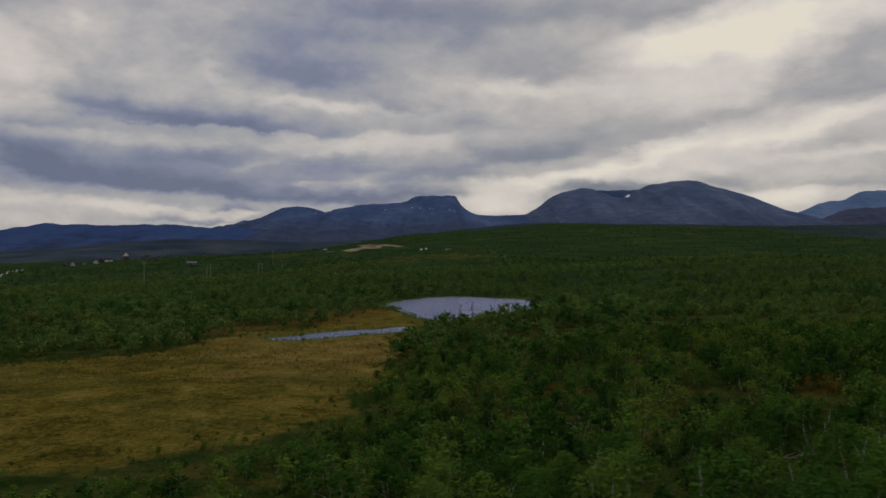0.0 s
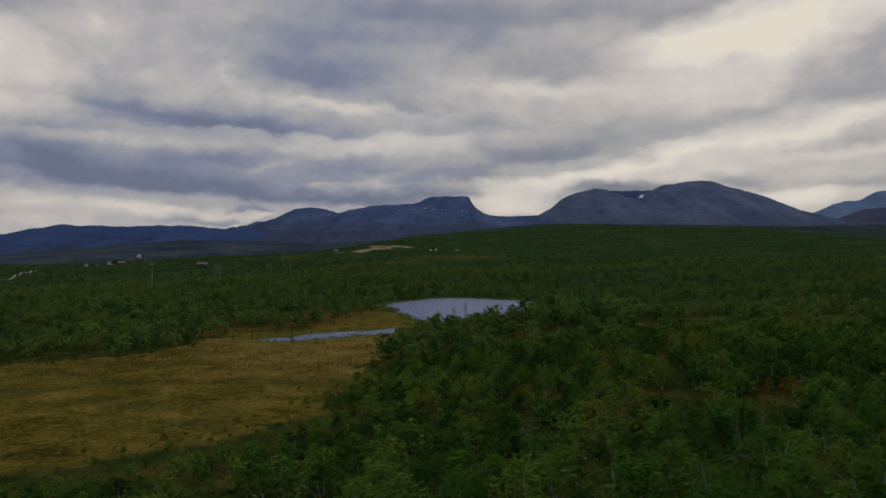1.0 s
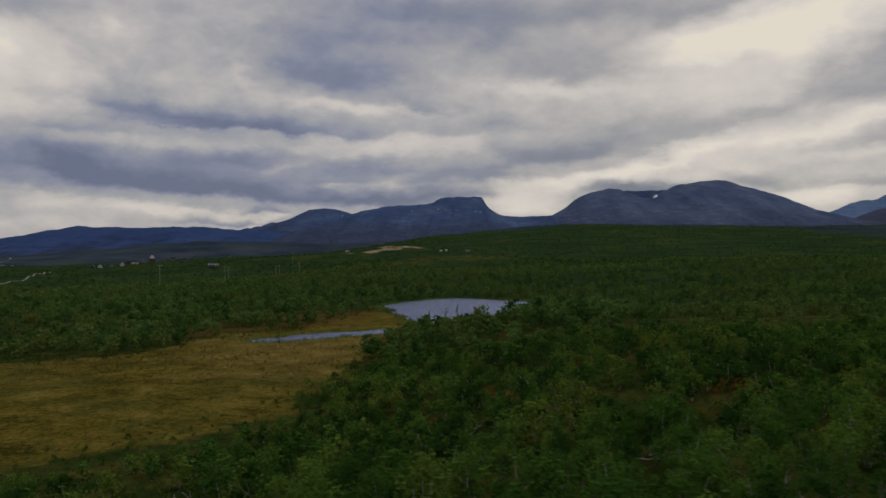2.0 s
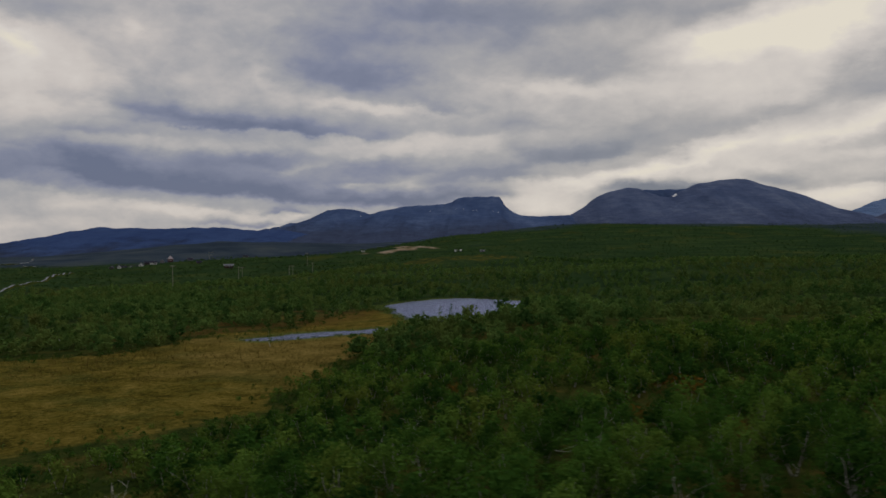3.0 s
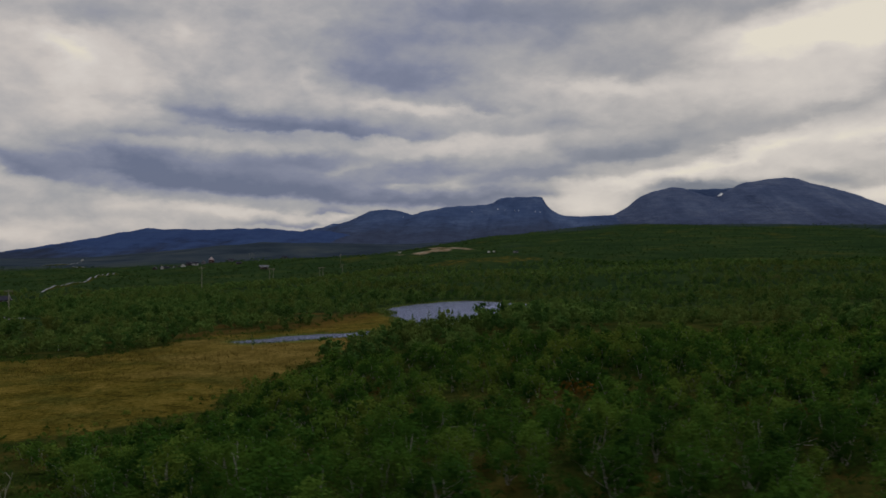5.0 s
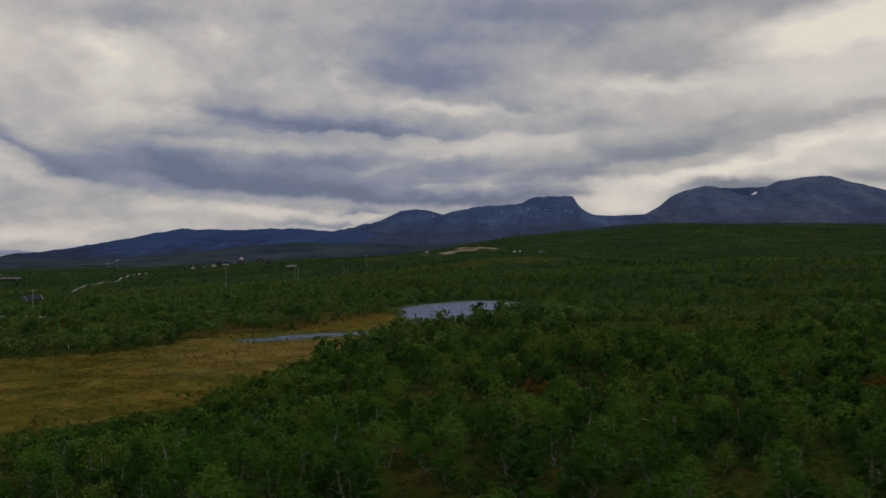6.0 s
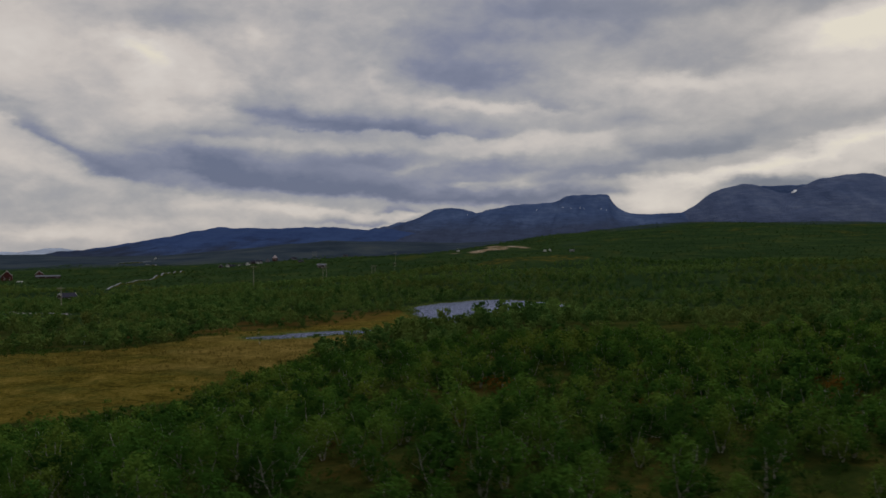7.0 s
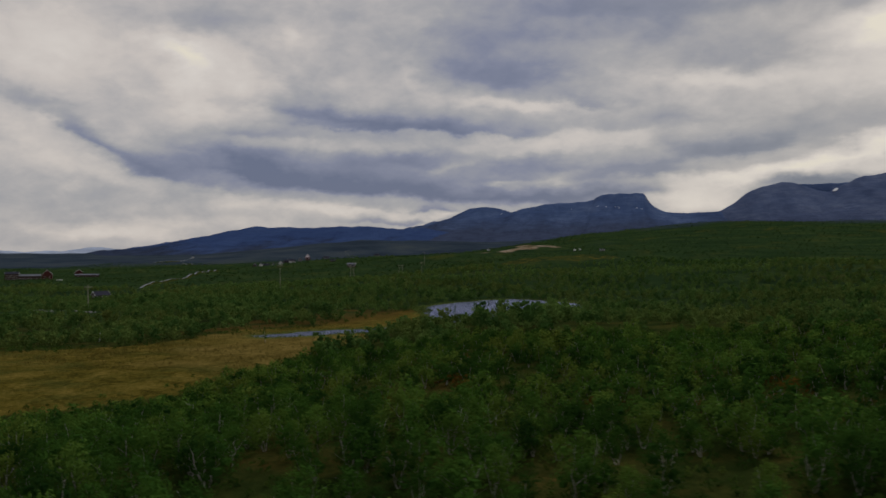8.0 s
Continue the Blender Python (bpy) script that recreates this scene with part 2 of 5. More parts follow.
M_LEAF = leaf_material("birch_leaves", (0.015, 0.046, 0.010), (0.045, 0.115, 0.019), (0.122, 0.212, 0.036), (0.120, 0.158, 0.028), 0.22, 0.45, 0.76)
# leaves of the far woods: blue of distance haze mixed into their colour
M_LEAF_HAZED = leaf_material("hazed_birch_leaves", (0.020, 0.052, 0.016), (0.054, 0.120, 0.030), (0.118, 0.194, 0.050), (0.128, 0.142, 0.036), 0.12)
M_LEAF_RIDGE_HAZED = leaf_material("hazed_ridge_leaves", (0.012, 0.032, 0.014), (0.031, 0.070, 0.026), (0.075, 0.125, 0.040), (0.075, 0.098, 0.034), 0.05)
M_RUST = leaf_material("rust_birch_leaves", (0.06, 0.030, 0.009), (0.13, 0.060, 0.013), (0.20, 0.10, 0.020), (0.12, 0.10, 0.025), 0.5)
M_SHRUB = leaf_material("willow_shrub_leaves", (0.016, 0.040, 0.010), (0.038, 0.076, 0.016), (0.082, 0.112, 0.025), (0.105, 0.080, 0.024), 0.5)


def bark_material():
    m, n = material("birch_bark")
    where = place(n)
    rings = n.noise(n.scaled(where, (3.0, 3.0, 14.0)), 1.5, 3.0, 0.6)
    colour = n.ramp(rings, [(0.32, (0.05, 0.045, 0.04)), (0.46, (0.20, 0.185, 0.16)), (0.60, (0.50, 0.48, 0.44))])
    finish(n, colour, 0.8, rings, 0.4, 0.01)
    return m


M_BARK = bark_material()


def ground_material():
    """Heath under the birches, sedge meadow, wet rim of the water and bare gravel, mixed by the cover that each point carries."""
    m, n = material("ground_cover")
    where = place(n)
    cover = n.add("ShaderNodeVertexColor", layer_name="cover")
    split = n.add("ShaderNodeSeparateColor")
    n.link(cover.outputs[0], split.inputs[0])
    big, mid, small = n.noise(where, 0.02, 4.0, 0.6), n.noise(where, 0.16, 5.0, 0.65), n.noise(where, 1.7, 5.0, 0.7)
    heath = n.ramp(mid, [(0.32, (0.014, 0.026, 0.006)), (0.46, (0.034, 0.046, 0.011)), (0.58, (0.064, 0.062, 0.015)), (0.70, (0.110, 0.072, 0.020))])
    heath = n.mix(n.math("MULTIPLY", n.math("SUBTRACT", small, 0.42), 3.0, clamp=True), heath, (0.016, 0.030, 0.007))
    streak = n.noise(n.scaled(where, (0.22, 1.0, 1.0)), 0.05, 5.0, 0.65, 0.3)
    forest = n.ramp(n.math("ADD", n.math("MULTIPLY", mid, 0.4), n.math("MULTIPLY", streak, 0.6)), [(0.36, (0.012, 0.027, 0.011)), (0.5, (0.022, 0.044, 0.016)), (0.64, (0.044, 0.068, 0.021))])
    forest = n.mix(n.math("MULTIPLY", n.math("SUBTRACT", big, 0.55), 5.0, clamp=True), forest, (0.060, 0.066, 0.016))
    # moor cover, taking over far off; its blue is painted distance haze
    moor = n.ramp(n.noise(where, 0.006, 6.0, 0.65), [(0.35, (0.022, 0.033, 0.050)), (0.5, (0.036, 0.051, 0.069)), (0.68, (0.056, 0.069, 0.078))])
    blade = n.noise(n.scaled(where, (1.1, 0.75, 1.0)), 1.7, 6.0, 0.85, 0.3)
    patchy = n.noise(n.scaled(where, (0.95, 0.8, 1.0)), 0.17, 7.0, 0.78, 0.4)
    tawny = n.math("ADD", n.math("MULTIPLY", blade, 0.5), n.math("MULTIPLY", patchy, 0.5))
    straw = n.ramp(tawny, [(0.41, (0.026, 0.027, 0.007)), (0.47, (0.076, 0.062, 0.011)), (0.53, (0.124, 0.098, 0.019)), (0.60, (0.205, 0.152, 0.038))])
    green = n.math("MULTIPLY", n.math("SUBTRACT", n.noise(n.scaled(where, (0.8, 0.9, 1.0)), 0.07, 6.0, 0.72), 0.48), 7.0, clamp=True)
    straw = n.mix(n.math("MULTIPLY", green, 0.72), straw, n.ramp(blade, [(0.35, (0.022, 0.032, 0.007)), (0.65, (0.085, 0.090, 0.022))]))
    dry = n.add("ShaderNodeSeparateColor")
    n.link(n.add("ShaderNodeVertexColor", layer_name="dry").outputs[0], dry.inputs[0])
    tan = n.ramp(tawny, [(0.40, (0.060, 0.046, 0.012)), (0.49, (0.138, 0.104, 0.026)), (0.60, (0.225, 0.164, 0.052))])
    straw = n.mix(dry.outputs[0], straw, tan)
    sedge = n.ramp(small, [(0.3, (0.060, 0.085, 0.022)), (0.7, (0.125, 0.155, 0.045))])
    gravel = n.ramp(n.noise(n.scaled(where, (0.4, 1.0, 1.0)), 0.10, 6.0, 0.75), [(0.37, (0.045, 0.048, 0.018)), (0.46, (0.165, 0.124, 0.070)), (0.54, (0.27, 0.21, 0.15)), (0.64, (0.44, 0.38, 0.33))])
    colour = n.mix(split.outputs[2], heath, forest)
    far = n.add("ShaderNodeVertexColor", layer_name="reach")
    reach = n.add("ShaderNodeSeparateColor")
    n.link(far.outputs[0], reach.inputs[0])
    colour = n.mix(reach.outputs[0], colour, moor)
    ragged = n.math("ADD", split.outputs[0], n.math("MULTIPLY", n.math("SUBTRACT", mid, 0.5), 1.5))
    colour = n.mix(n.math("MULTIPLY", n.math("SUBTRACT", ragged, 0.35), 3.5, clamp=True), colour, straw)
    colour = n.mix(reach.outputs[1], colour, sedge)
    rust = n.ramp(small, [(0.3, (0.060, 0.044, 0.014)), (0.7, (0.140, 0.076, 0.022))])
    colour = n.mix(reach.outputs[2], colour, rust)
    colour = n.mix(split.outputs[1], colour, gravel)
    height = n.math("ADD", small, n.math("MULTIPLY", n.noise(where, 6.0, 3.0, 0.6), 0.5))
    finish(n, colour, 1.0, height, 0.8, 0.35, spec=0.0)
    return m


M_GROUND = ground_material()


def water_material():
    m, n = material("pond_water")
    where = place(n)
    ripple = n.noise(n.scaled(where, (1.0, 0.35, 1.0)), 2.6, 3.0, 0.55)
    k = n.add("ShaderNodeBump")
    k.inputs["Strength"].default_value, k.inputs["Distance"].default_value = 1.0, 1.2
    n.link(ripple, k.inputs["Height"])
    deep, gloss, fresnel = n.add("ShaderNodeBsdfDiffuse"), n.add("ShaderNodeBsdfGlossy"), n.add("ShaderNodeFresnel")
    deep.inputs["Color"].default_value = (0.012, 0.020, 0.046, 1)
    gloss.inputs["Color"].default_value, gloss.inputs["Roughness"].default_value = (0.56, 0.62, 0.86, 1), 0.3
    fresnel.inputs["IOR"].default_value = 1.33
    for node in (deep, gloss, fresnel):
        n.link(k.outputs[0], node.inputs["Normal"])
    both = n.add("ShaderNodeMixShader")
    n.link(fresnel.outputs[0], both.inputs[0])
    n.link(deep.outputs[0], both.inputs[1])
    n.link(gloss.outputs[0], both.inputs[2])
    n.link(both.outputs[0], n.add("ShaderNodeOutputMaterial").inputs[0])
    return m


M_WATER = water_material()


def rock_material(name, low, mid, high, heath, scale=0.012, belt=(90.0, 190.0)):
    """Bare fell: gullies and scree drawn down the slope, broad patches of lichen and rock, and a belt of dark heath round the foot."""
    m, n = material(name)
    where = place(n)
    gully = n.noise(n.scaled(where, (1.0, 0.12, 0.35)), scale * 1.5, 8.0, 0.66, 0.4)
    broad = n.noise(n.scaled(where, (1.0, 0.4, 1.6)), scale * 0.42, 6.0, 0.62, 0.3)
    ledge = n.noise(n.scaled(where, (0.42, 0.2, 2.4)), scale * 3.4, 7.0, 0.74)
    value = n.math("ADD", n.math("MULTIPLY", gully, 0.22), n.math("MULTIPLY", broad, 0.40))
    value = n.math("ADD", value, n.math("MULTIPLY", ledge, 0.38))
    colour = n.ramp(value, [(0.38, low), (0.50, mid), (0.62, high)])
    height = n.add("ShaderNodeSeparateXYZ")
    n.link(where, height.inputs[0])
    up = n.math("ADD", height.outputs[2], n.math("MULTIPLY", n.math("SUBTRACT", broad, 0.5), 190.0))
    up = n.math("ADD", up, n.math("MULTIPLY", n.math("SUBTRACT", ledge, 0.5), 60.0))
    bare = n.math("MULTIPLY", n.math("SUBTRACT", up, belt[0]), 1 / (belt[1] - belt[0]), clamp=True)
    dark = tuple(v * 0.72 for v in heath)
    colour = n.mix(bare, n.ramp(n.math("ADD", n.math("MULTIPLY", ledge, 0.6), n.math("MULTIPLY", gully, 0.4)), [(0.40, dark), (0.60, heath)]), colour)
    finish(n, colour, 1.0, value, 0.9, 34.0, spec=0.0)
    return m


# rock and heath tones here are blued and paled to paint distance haze
HAZED_HEATH = (0.058, 0.077, 0.138)
M_FELL_BLUE = rock_material("haze_blue_fell", (0.032, 0.055, 0.143), (0.040, 0.070, 0.174), (0.051, 0.086, 0.200), (0.042, 0.056, 0.098), belt=(0.0, 60.0))
M_FELL_STEEL = rock_material("haze_steel_fell", (0.038, 0.064, 0.146), (0.058, 0.092, 0.192), (0.094, 0.134, 0.244), HAZED_HEATH)
M_FELL_GREY = rock_material("haze_grey_fell", (0.054, 0.078, 0.152), (0.086, 0.114, 0.202), (0.134, 0.164, 0.250), (0.066, 0.086, 0.156), belt=(90.0, 230.0))
M_FELL_PALE = rock_material("haze_pale_fell", (0.086, 0.140, 0.270), (0.116, 0.180, 0.322), (0.165, 0.23, 0.38), (0.10, 0.15, 0.28))
M_FELL_DARK = rock_material("haze_dark_fell", (0.056, 0.066, 0.116), (0.074, 0.086, 0.142), (0.104, 0.116, 0.170), (0.060, 0.067, 0.112))
M_FELL_FAINT = rock_material("haze_faint_fell", (0.44, 0.52, 0.68), (0.48, 0.56, 0.72), (0.52, 0.60, 0.76), (0.46, 0.54, 0.70))


def plain_material(name, colour, other, rough=0.8, scale=1.0, metal=0.0, bump=0.2, spec=0.12):
    m, n = material(name)
    v = n.noise(place(n), scale, 5.0, 0.65)
    finish(n, n.ramp(v, [(0.3, colour), (0.7, other)]), rough, v, bump, 0.02, metal, spec)
    return m


M_SNOW = plain_material("old_snow", (0.72, 0.74, 0.78), (0.85, 0.86, 0.88), 0.7, 0.05)


# ---------------------------------------------------------------- land form
def lattice(x, y, seed):
    """Smooth value noise in -1..1 on a grid of one metre."""
    x, y = np.asarray(x, float), np.asarray(y, float)
    i, j = np.floor(x), np.floor(y)
    u, v = x - i, y - j
    u, v = u * u * (3 - 2 * u), v * v * (3 - 2 * v)

    def h(a, b):
        k = np.sin(a * 127.1 + b * 311.7 + seed * 74.7) * 43758.5453
        return (k - np.floor(k)) * 2 - 1

    return (h(i, j) * (1 - u) + h(i + 1, j) * u) * (1 - v) + (h(i, j + 1) * (1 - u) + h(i + 1, j + 1) * u) * v


def rough(x, y, size, seed, octaves=3):
    x, y = np.asarray(x, float), np.asarray(y, float)
    total = 0
    for k in range(octaves):
        total = total + lattice(x / size * 2 ** k, y / size * 2 ** k, seed + k * 13) * 0.5 ** k
    return total


def ease(a, b, v):
    t = np.clip((np.asarray(v, float) - a) / (b - a), 0, 1)
    return t * t * (3 - 2 * t)


def inside(x, y, ring):
    """Metres inside the ring (minus: outside)."""
    x, y = np.asarray(x, float), np.asarray(y, float)
    best, odd = np.full(x.shape, 1e9), np.zeros(x.shape, bool)
    for (ax, ay), (bx, by) in zip(ring, ring[1:] + ring[:1]):
        dx, dy = bx - ax, by - ay
        t = np.clip(((x - ax) * dx + (y - ay) * dy) / (dx * dx + dy * dy), 0, 1)
        best = np.minimum(best, np.hypot(x - ax - t * dx, y - ay - t * dy))
        cross = (ay > y) != (by > y)
        odd ^= cross & (x < dx * (y - ay) / (dy if dy else 1e-9) + ax)
    return np.where(odd, best, -best)


POND = [(-11, 243), (-7, 264), (3, 288), (12, 292), (24, 286), (35, 279), (40, 264), (39, 248), (34, 228), (28, 209), (19, 193), (9, 189), (3, 200), (1, 213), (-5, 231)]
POOL = [(-25.5, 156), (-17, 166), (-11, 173), (-4, 177), (1, 182), (2, 176), (-2, 167), (-7.5, 162.5), (-12, 156.5), (-17, 151.5), (-22.5, 153)]
MEADOW = [(-130, 96), (-56, 119), (-48, 122), (-40, 131), (-36, 149), (-30, 167), (-19, 180), (-13, 214), (-12, 242), (-2, 232), (2, 208), (4, 186), (1, 160),
          (1, 142), (0, 118), (-1.5, 98), (-3.5, 85), (-8, 75), (-12, 65), (-19, 59), (-40, 62), (-150, 58)]


def water_depth(x, y):
    wobble = rough(x, y, 8, 5) * 1.8 + rough(x, y, 3.6, 6, 2) * 0.7
    return np.maximum(inside(x, y, POND), inside(x, y, POOL) - 0.9) + wobble


def meadow_depth(x, y):
    return inside(x, y, MEADOW) + rough(x, y, 12, 8) * 3.0


STONY = [(-168, 248), (-114, 221)]
ROAD = [(-546, 1088), (-485, 945), (-424, 808), (-362, 660), (-321, 553)]


def near_line(x, y, line):
    """Metres to a line through points."""
    best = np.full(np.shape(x), 1e9)
    for (ax, ay), (bx, by) in zip(line, line[1:]):
        dx, dy = bx - ax, by - ay
        t = np.clip(((x - ax) * dx + (y - ay) * dy) / (dx * dx + dy * dy), 0, 1)
        best = np.minimum(best, np.hypot(x - ax - t * dx, y - ay - t * dy))
    return best


def land(x, y):
    """Height of the ground."""
    x, y = np.asarray(x, float), np.asarray(y, float)
    z = 4.6 * ease(-2, 42, x) * ease(222, 135, y) * (0.55 + 0.45 * ease(20, 75, y))
    z = z + 4.5 * ease(45, 170, x) * ease(900, 300, y)
    z = z + 1.6 * ease(66, 38, y)
    z = z + 15.5 * ease(330, 1030, y) * ease(-450, 0, x)
    z = z + 5.0 * ease(290, 420, y) * ease(900, 500, y) * ease(-120, 40, x)
    z = z + (48.0 * ease(-420, 260, x)) * ease(1040, 1650, y) * ease(2700, 1750, y)
    slid = x + 0.35 * np.clip(y - 450, 0, 900)
    z = z - 11.0 * (0.4 * ease(-40, -270, slid) + 0.6 * np.clip((-40 - slid) / 230, 0, 1)) * ease(90, 300, y) * ease(2400, 1000, y)
    z = z - 9.5 * ease(-260, -620, x) * ease(480, 1050, y) * ease(3600, 1900, y)
    z = z - 9.0 * np.exp(-(((x + 175) / 90) ** 2)) * ease(470, 600, y) * ease(980, 850, y)
    z = z - 4.4 * np.exp(-(((x + 284) / 60) ** 2) - ((y - 455) / 50) ** 2)
    z = z + 14.0 * np.exp(-(((x + 480) / 120) ** 2) - ((y - 1260) / 160) ** 2)
    z = z + 56.0 * np.exp(-(((x + 700) / 560) ** 2) - ((y - 2500) / 420) ** 2)
    z = z + 75.0 * ease(2300, 4200, y) * ease(-1700, -300, x)
    z = z + 8.5 * np.exp(-(((x + 88) / 48) ** 2) - ((y - 1072) / 34) ** 2)
    z = z + 6.0 * np.exp(-(((x - 5) / 62) ** 2) - ((y - 592) / 40) ** 2)
    z = z + 1.2 * ease(20, 4, near_line(x, y, STONY))
    z = z + (1.0 + 5.0 * ease(720, 950, y)) * ease(70, 6, near_line(x, y, ROAD))
    z = z + 2.0 * np.exp(-(((x + 287) / 16) ** 2) - ((y - 459) / 16) ** 2)
    z = z - 7.5 * ease(480, 640, y) * ease(1090, 960, y) * ease(30, 140, x)
    z = z - 4.0 * ease(620, 690, y) * ease(960, 890, y) * ease(-60, -10, x) * ease(140, 30, x)
    distance = np.hypot(x - 30, y)
    z = z + rough(x, y, 60, 2) * (0.5 + 0.7 * ease(110, 220, distance) + 1.2 * ease(300, 900, distance)) * ease(0, 25, -np.maximum(inside(x, y, MEADOW), inside(x, y, POND)))
    z = z + rough(x, y, 420, 3) * 7.0 * ease(900, 2200, distance)
    z = z + 0.16 * (1 + 0.5 * rough(x, y, 2.5, 9, 2))
    return z - 1.3 * ease(-0.8, 2.2, water_depth(x, y))


def dry_end(x, y):
    """Where the meadow's grass is driest and palest: 0 to 1."""
    return ease(1.25, 0.35, np.hypot((x + 10) / 26, (y - 140) / 34) + rough(x, y, 11, 63, 3) * 0.35)


VILLAGE_ROW = [(-566, 1196), (-530, 1204), (-480, 1240)]


def open_moor(x, y):
    """Bare heath on the far ridge, in drawn-out patches: 0 wooded, 1 bare."""
    return ease(0.05, 0.45, rough(x * 0.35, y, 90, 57, 3) + 0.55 * ease(250, 700, x) - 0.25 + 0.5 * ease(1500, 1680, y)) * ease(1120, 1300, y) * ease(-150, 150, x) * 0.8


def mesh_from(name, verts, faces, materials, smooth=False):
    """A mesh out of arrays: places, and faces that all have the same number of corners."""
    me = bpy.data.meshes.new(name)
    verts, faces = np.asarray(verts, np.float32), np.asarray(faces, np.int32)
    me.vertices.add(len(verts))
    me.vertices.foreach_set("co", verts.ravel())
    k = faces.shape[1]
    me.loops.add(faces.size)
    me.loops.foreach_set("vertex_index", faces.ravel())
    me.polygons.add(len(faces))
    me.polygons.foreach_set("loop_start", np.arange(len(faces), dtype=np.int32) * k)
    me.polygons.foreach_set("use_smooth", np.full(len(faces), smooth))
    for m in materials:
        me.materials.append(m)
    me.update(calc_edges=True)
    return me


def grid_faces(rows, cols):
    a = (np.arange(rows - 1)[:, None] * cols + np.arange(cols - 1)[None, :]).ravel()
    return np.stack([a, a + 1, a + cols + 1, a + cols], 1)


def spread(fine_from, fine_to, step, low, high, growth):
    """Coordinates at even steps in the middle, growing outwards."""
    mid = list(np.arange(fine_from, fine_to + step, step))
    up, s = [mid[-1]], step
    while up[-1] < high:
        s *= growth
        up.append(up[-1] + s)
    down, s = [mid[0]], step
    while down[-1] > low:
        s *= growth
        down.append(down[-1] - s)
    return np.array(down[:0:-1] + mid + up[1:])


def paint(me, name, r, g, b):
    layer = me.color_attributes.new(name, "FLOAT_COLOR", "POINT")
    layer.data.foreach_set("color", np.stack([r, g, b, np.ones_like(r)], 1).astype(np.float32).ravel())


GRAVEL = [(-136, 990), (-122, 1012), (-100, 1066), (-40, 1082), (-36, 1062), (-62, 1048), (-86, 1026), (-108, 992)]
gx, gy = spread(-80, 130, 1.8, -5400, 5400, 1.085), spread(30, 300, 1.8, -1500, 4950, 1.07)
gy = np.unique(np.concatenate([gy, np.arange(520, 640, 6.0), np.arange(950, 1110, 4.0)]))
gx = np.unique(np.concatenate([gx, np.arange(-165, -80, 3.0)]))
X, Y = np.meshgrid(gx, gy)
X, Y = X.ravel(), Y.ravel()
Z = land(X, Y)
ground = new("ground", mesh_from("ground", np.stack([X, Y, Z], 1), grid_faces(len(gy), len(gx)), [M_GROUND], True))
tagged(ground, "rolling heath and sedge meadow with rust-brown patches", "ground", kind="structure")
distance = np.hypot(X - 30, Y)
wet = water_depth(X, Y)
RUST = [(35.7, 97, 4.0), (76, 86, 4.5), (36, 58, 3.5), (41, 70, 3.5), (40, 53, 3.0), (72, 71, 3.0), (20, 84, 2.5), (58, 62, 3.0), (92, 96, 5.0), (50, 110, 4.0)]
rusty = X * 0
for rx, ry, rr in RUST:
    rusty = np.maximum(rusty, ease(1.5, 0.2, np.hypot(X - rx, Y - ry) / (rr * 0.6) + rough(X, Y, 3, 77) * 0.5) * 0.75)
BANK = [(-44, 168), (-32, 181), (-22, 190), (-15, 207), (-12, 226)]
rusty = np.maximum(rusty, ease(11, 3, near_line(X, Y, BANK) + rough(X, Y, 6, 78) * 4.0) * 0.62)
for rx, ry, rr in ((-30, 207, 9), (-42, 196, 7), (-62, 168, 6), (-28, 226, 6)):
    rusty = np.maximum(rusty, ease(1.2, 0.3, np.hypot((X - rx) / (rr * 1.6), (Y - ry) / rr) + rough(X, Y, 4, 79) * 0.3) * 0.7)
gravelly = ease(1, 6, inside(X, Y, GRAVEL) + rough(X, Y, 13, 31, 4) * 9)
grassy = ease(1.2, 0.7, np.hypot((X - 5) / 48, (Y - 570) / 38) + rough(X, Y, 20, 33) * 0.15) * 0.44
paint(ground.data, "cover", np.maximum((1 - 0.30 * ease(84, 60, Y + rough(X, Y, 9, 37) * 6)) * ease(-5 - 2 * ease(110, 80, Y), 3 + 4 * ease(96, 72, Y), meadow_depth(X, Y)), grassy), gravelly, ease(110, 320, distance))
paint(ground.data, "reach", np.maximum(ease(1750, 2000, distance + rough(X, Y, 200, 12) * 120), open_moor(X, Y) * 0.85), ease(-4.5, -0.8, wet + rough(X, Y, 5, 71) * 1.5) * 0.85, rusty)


paint(ground.data, "dry", dry_end(X, Y), X * 0, X * 0)


def water_sheet(name, ring, label):
    bm = bmesh.new()
    cx, cy = sum(p[0] for p in ring) / len(ring), sum(p[1] for p in ring) / len(ring)
    bm.faces.new([bm.verts.new((cx + (x - cx) * 1.12, cy + (y - cy) * 1.12, 0.0)) for x, y in ring])
    bmesh.ops.triangulate(bm, faces=bm.faces)
    me = bpy.data.meshes.new(name)
    bm.to_mesh(me)
    bm.free()
    me.materials.append(M_WATER)
    for p in me.polygons:
        if p.normal.z < 0:
            p.flip()
    return tagged(new(name, me), label, "water", kind="structure")


water_sheet("water_pond", POND, "still grey pond mirroring the overcast sky")
water_sheet("water_pool", POOL, "narrow shallow pool at the end of the meadow")


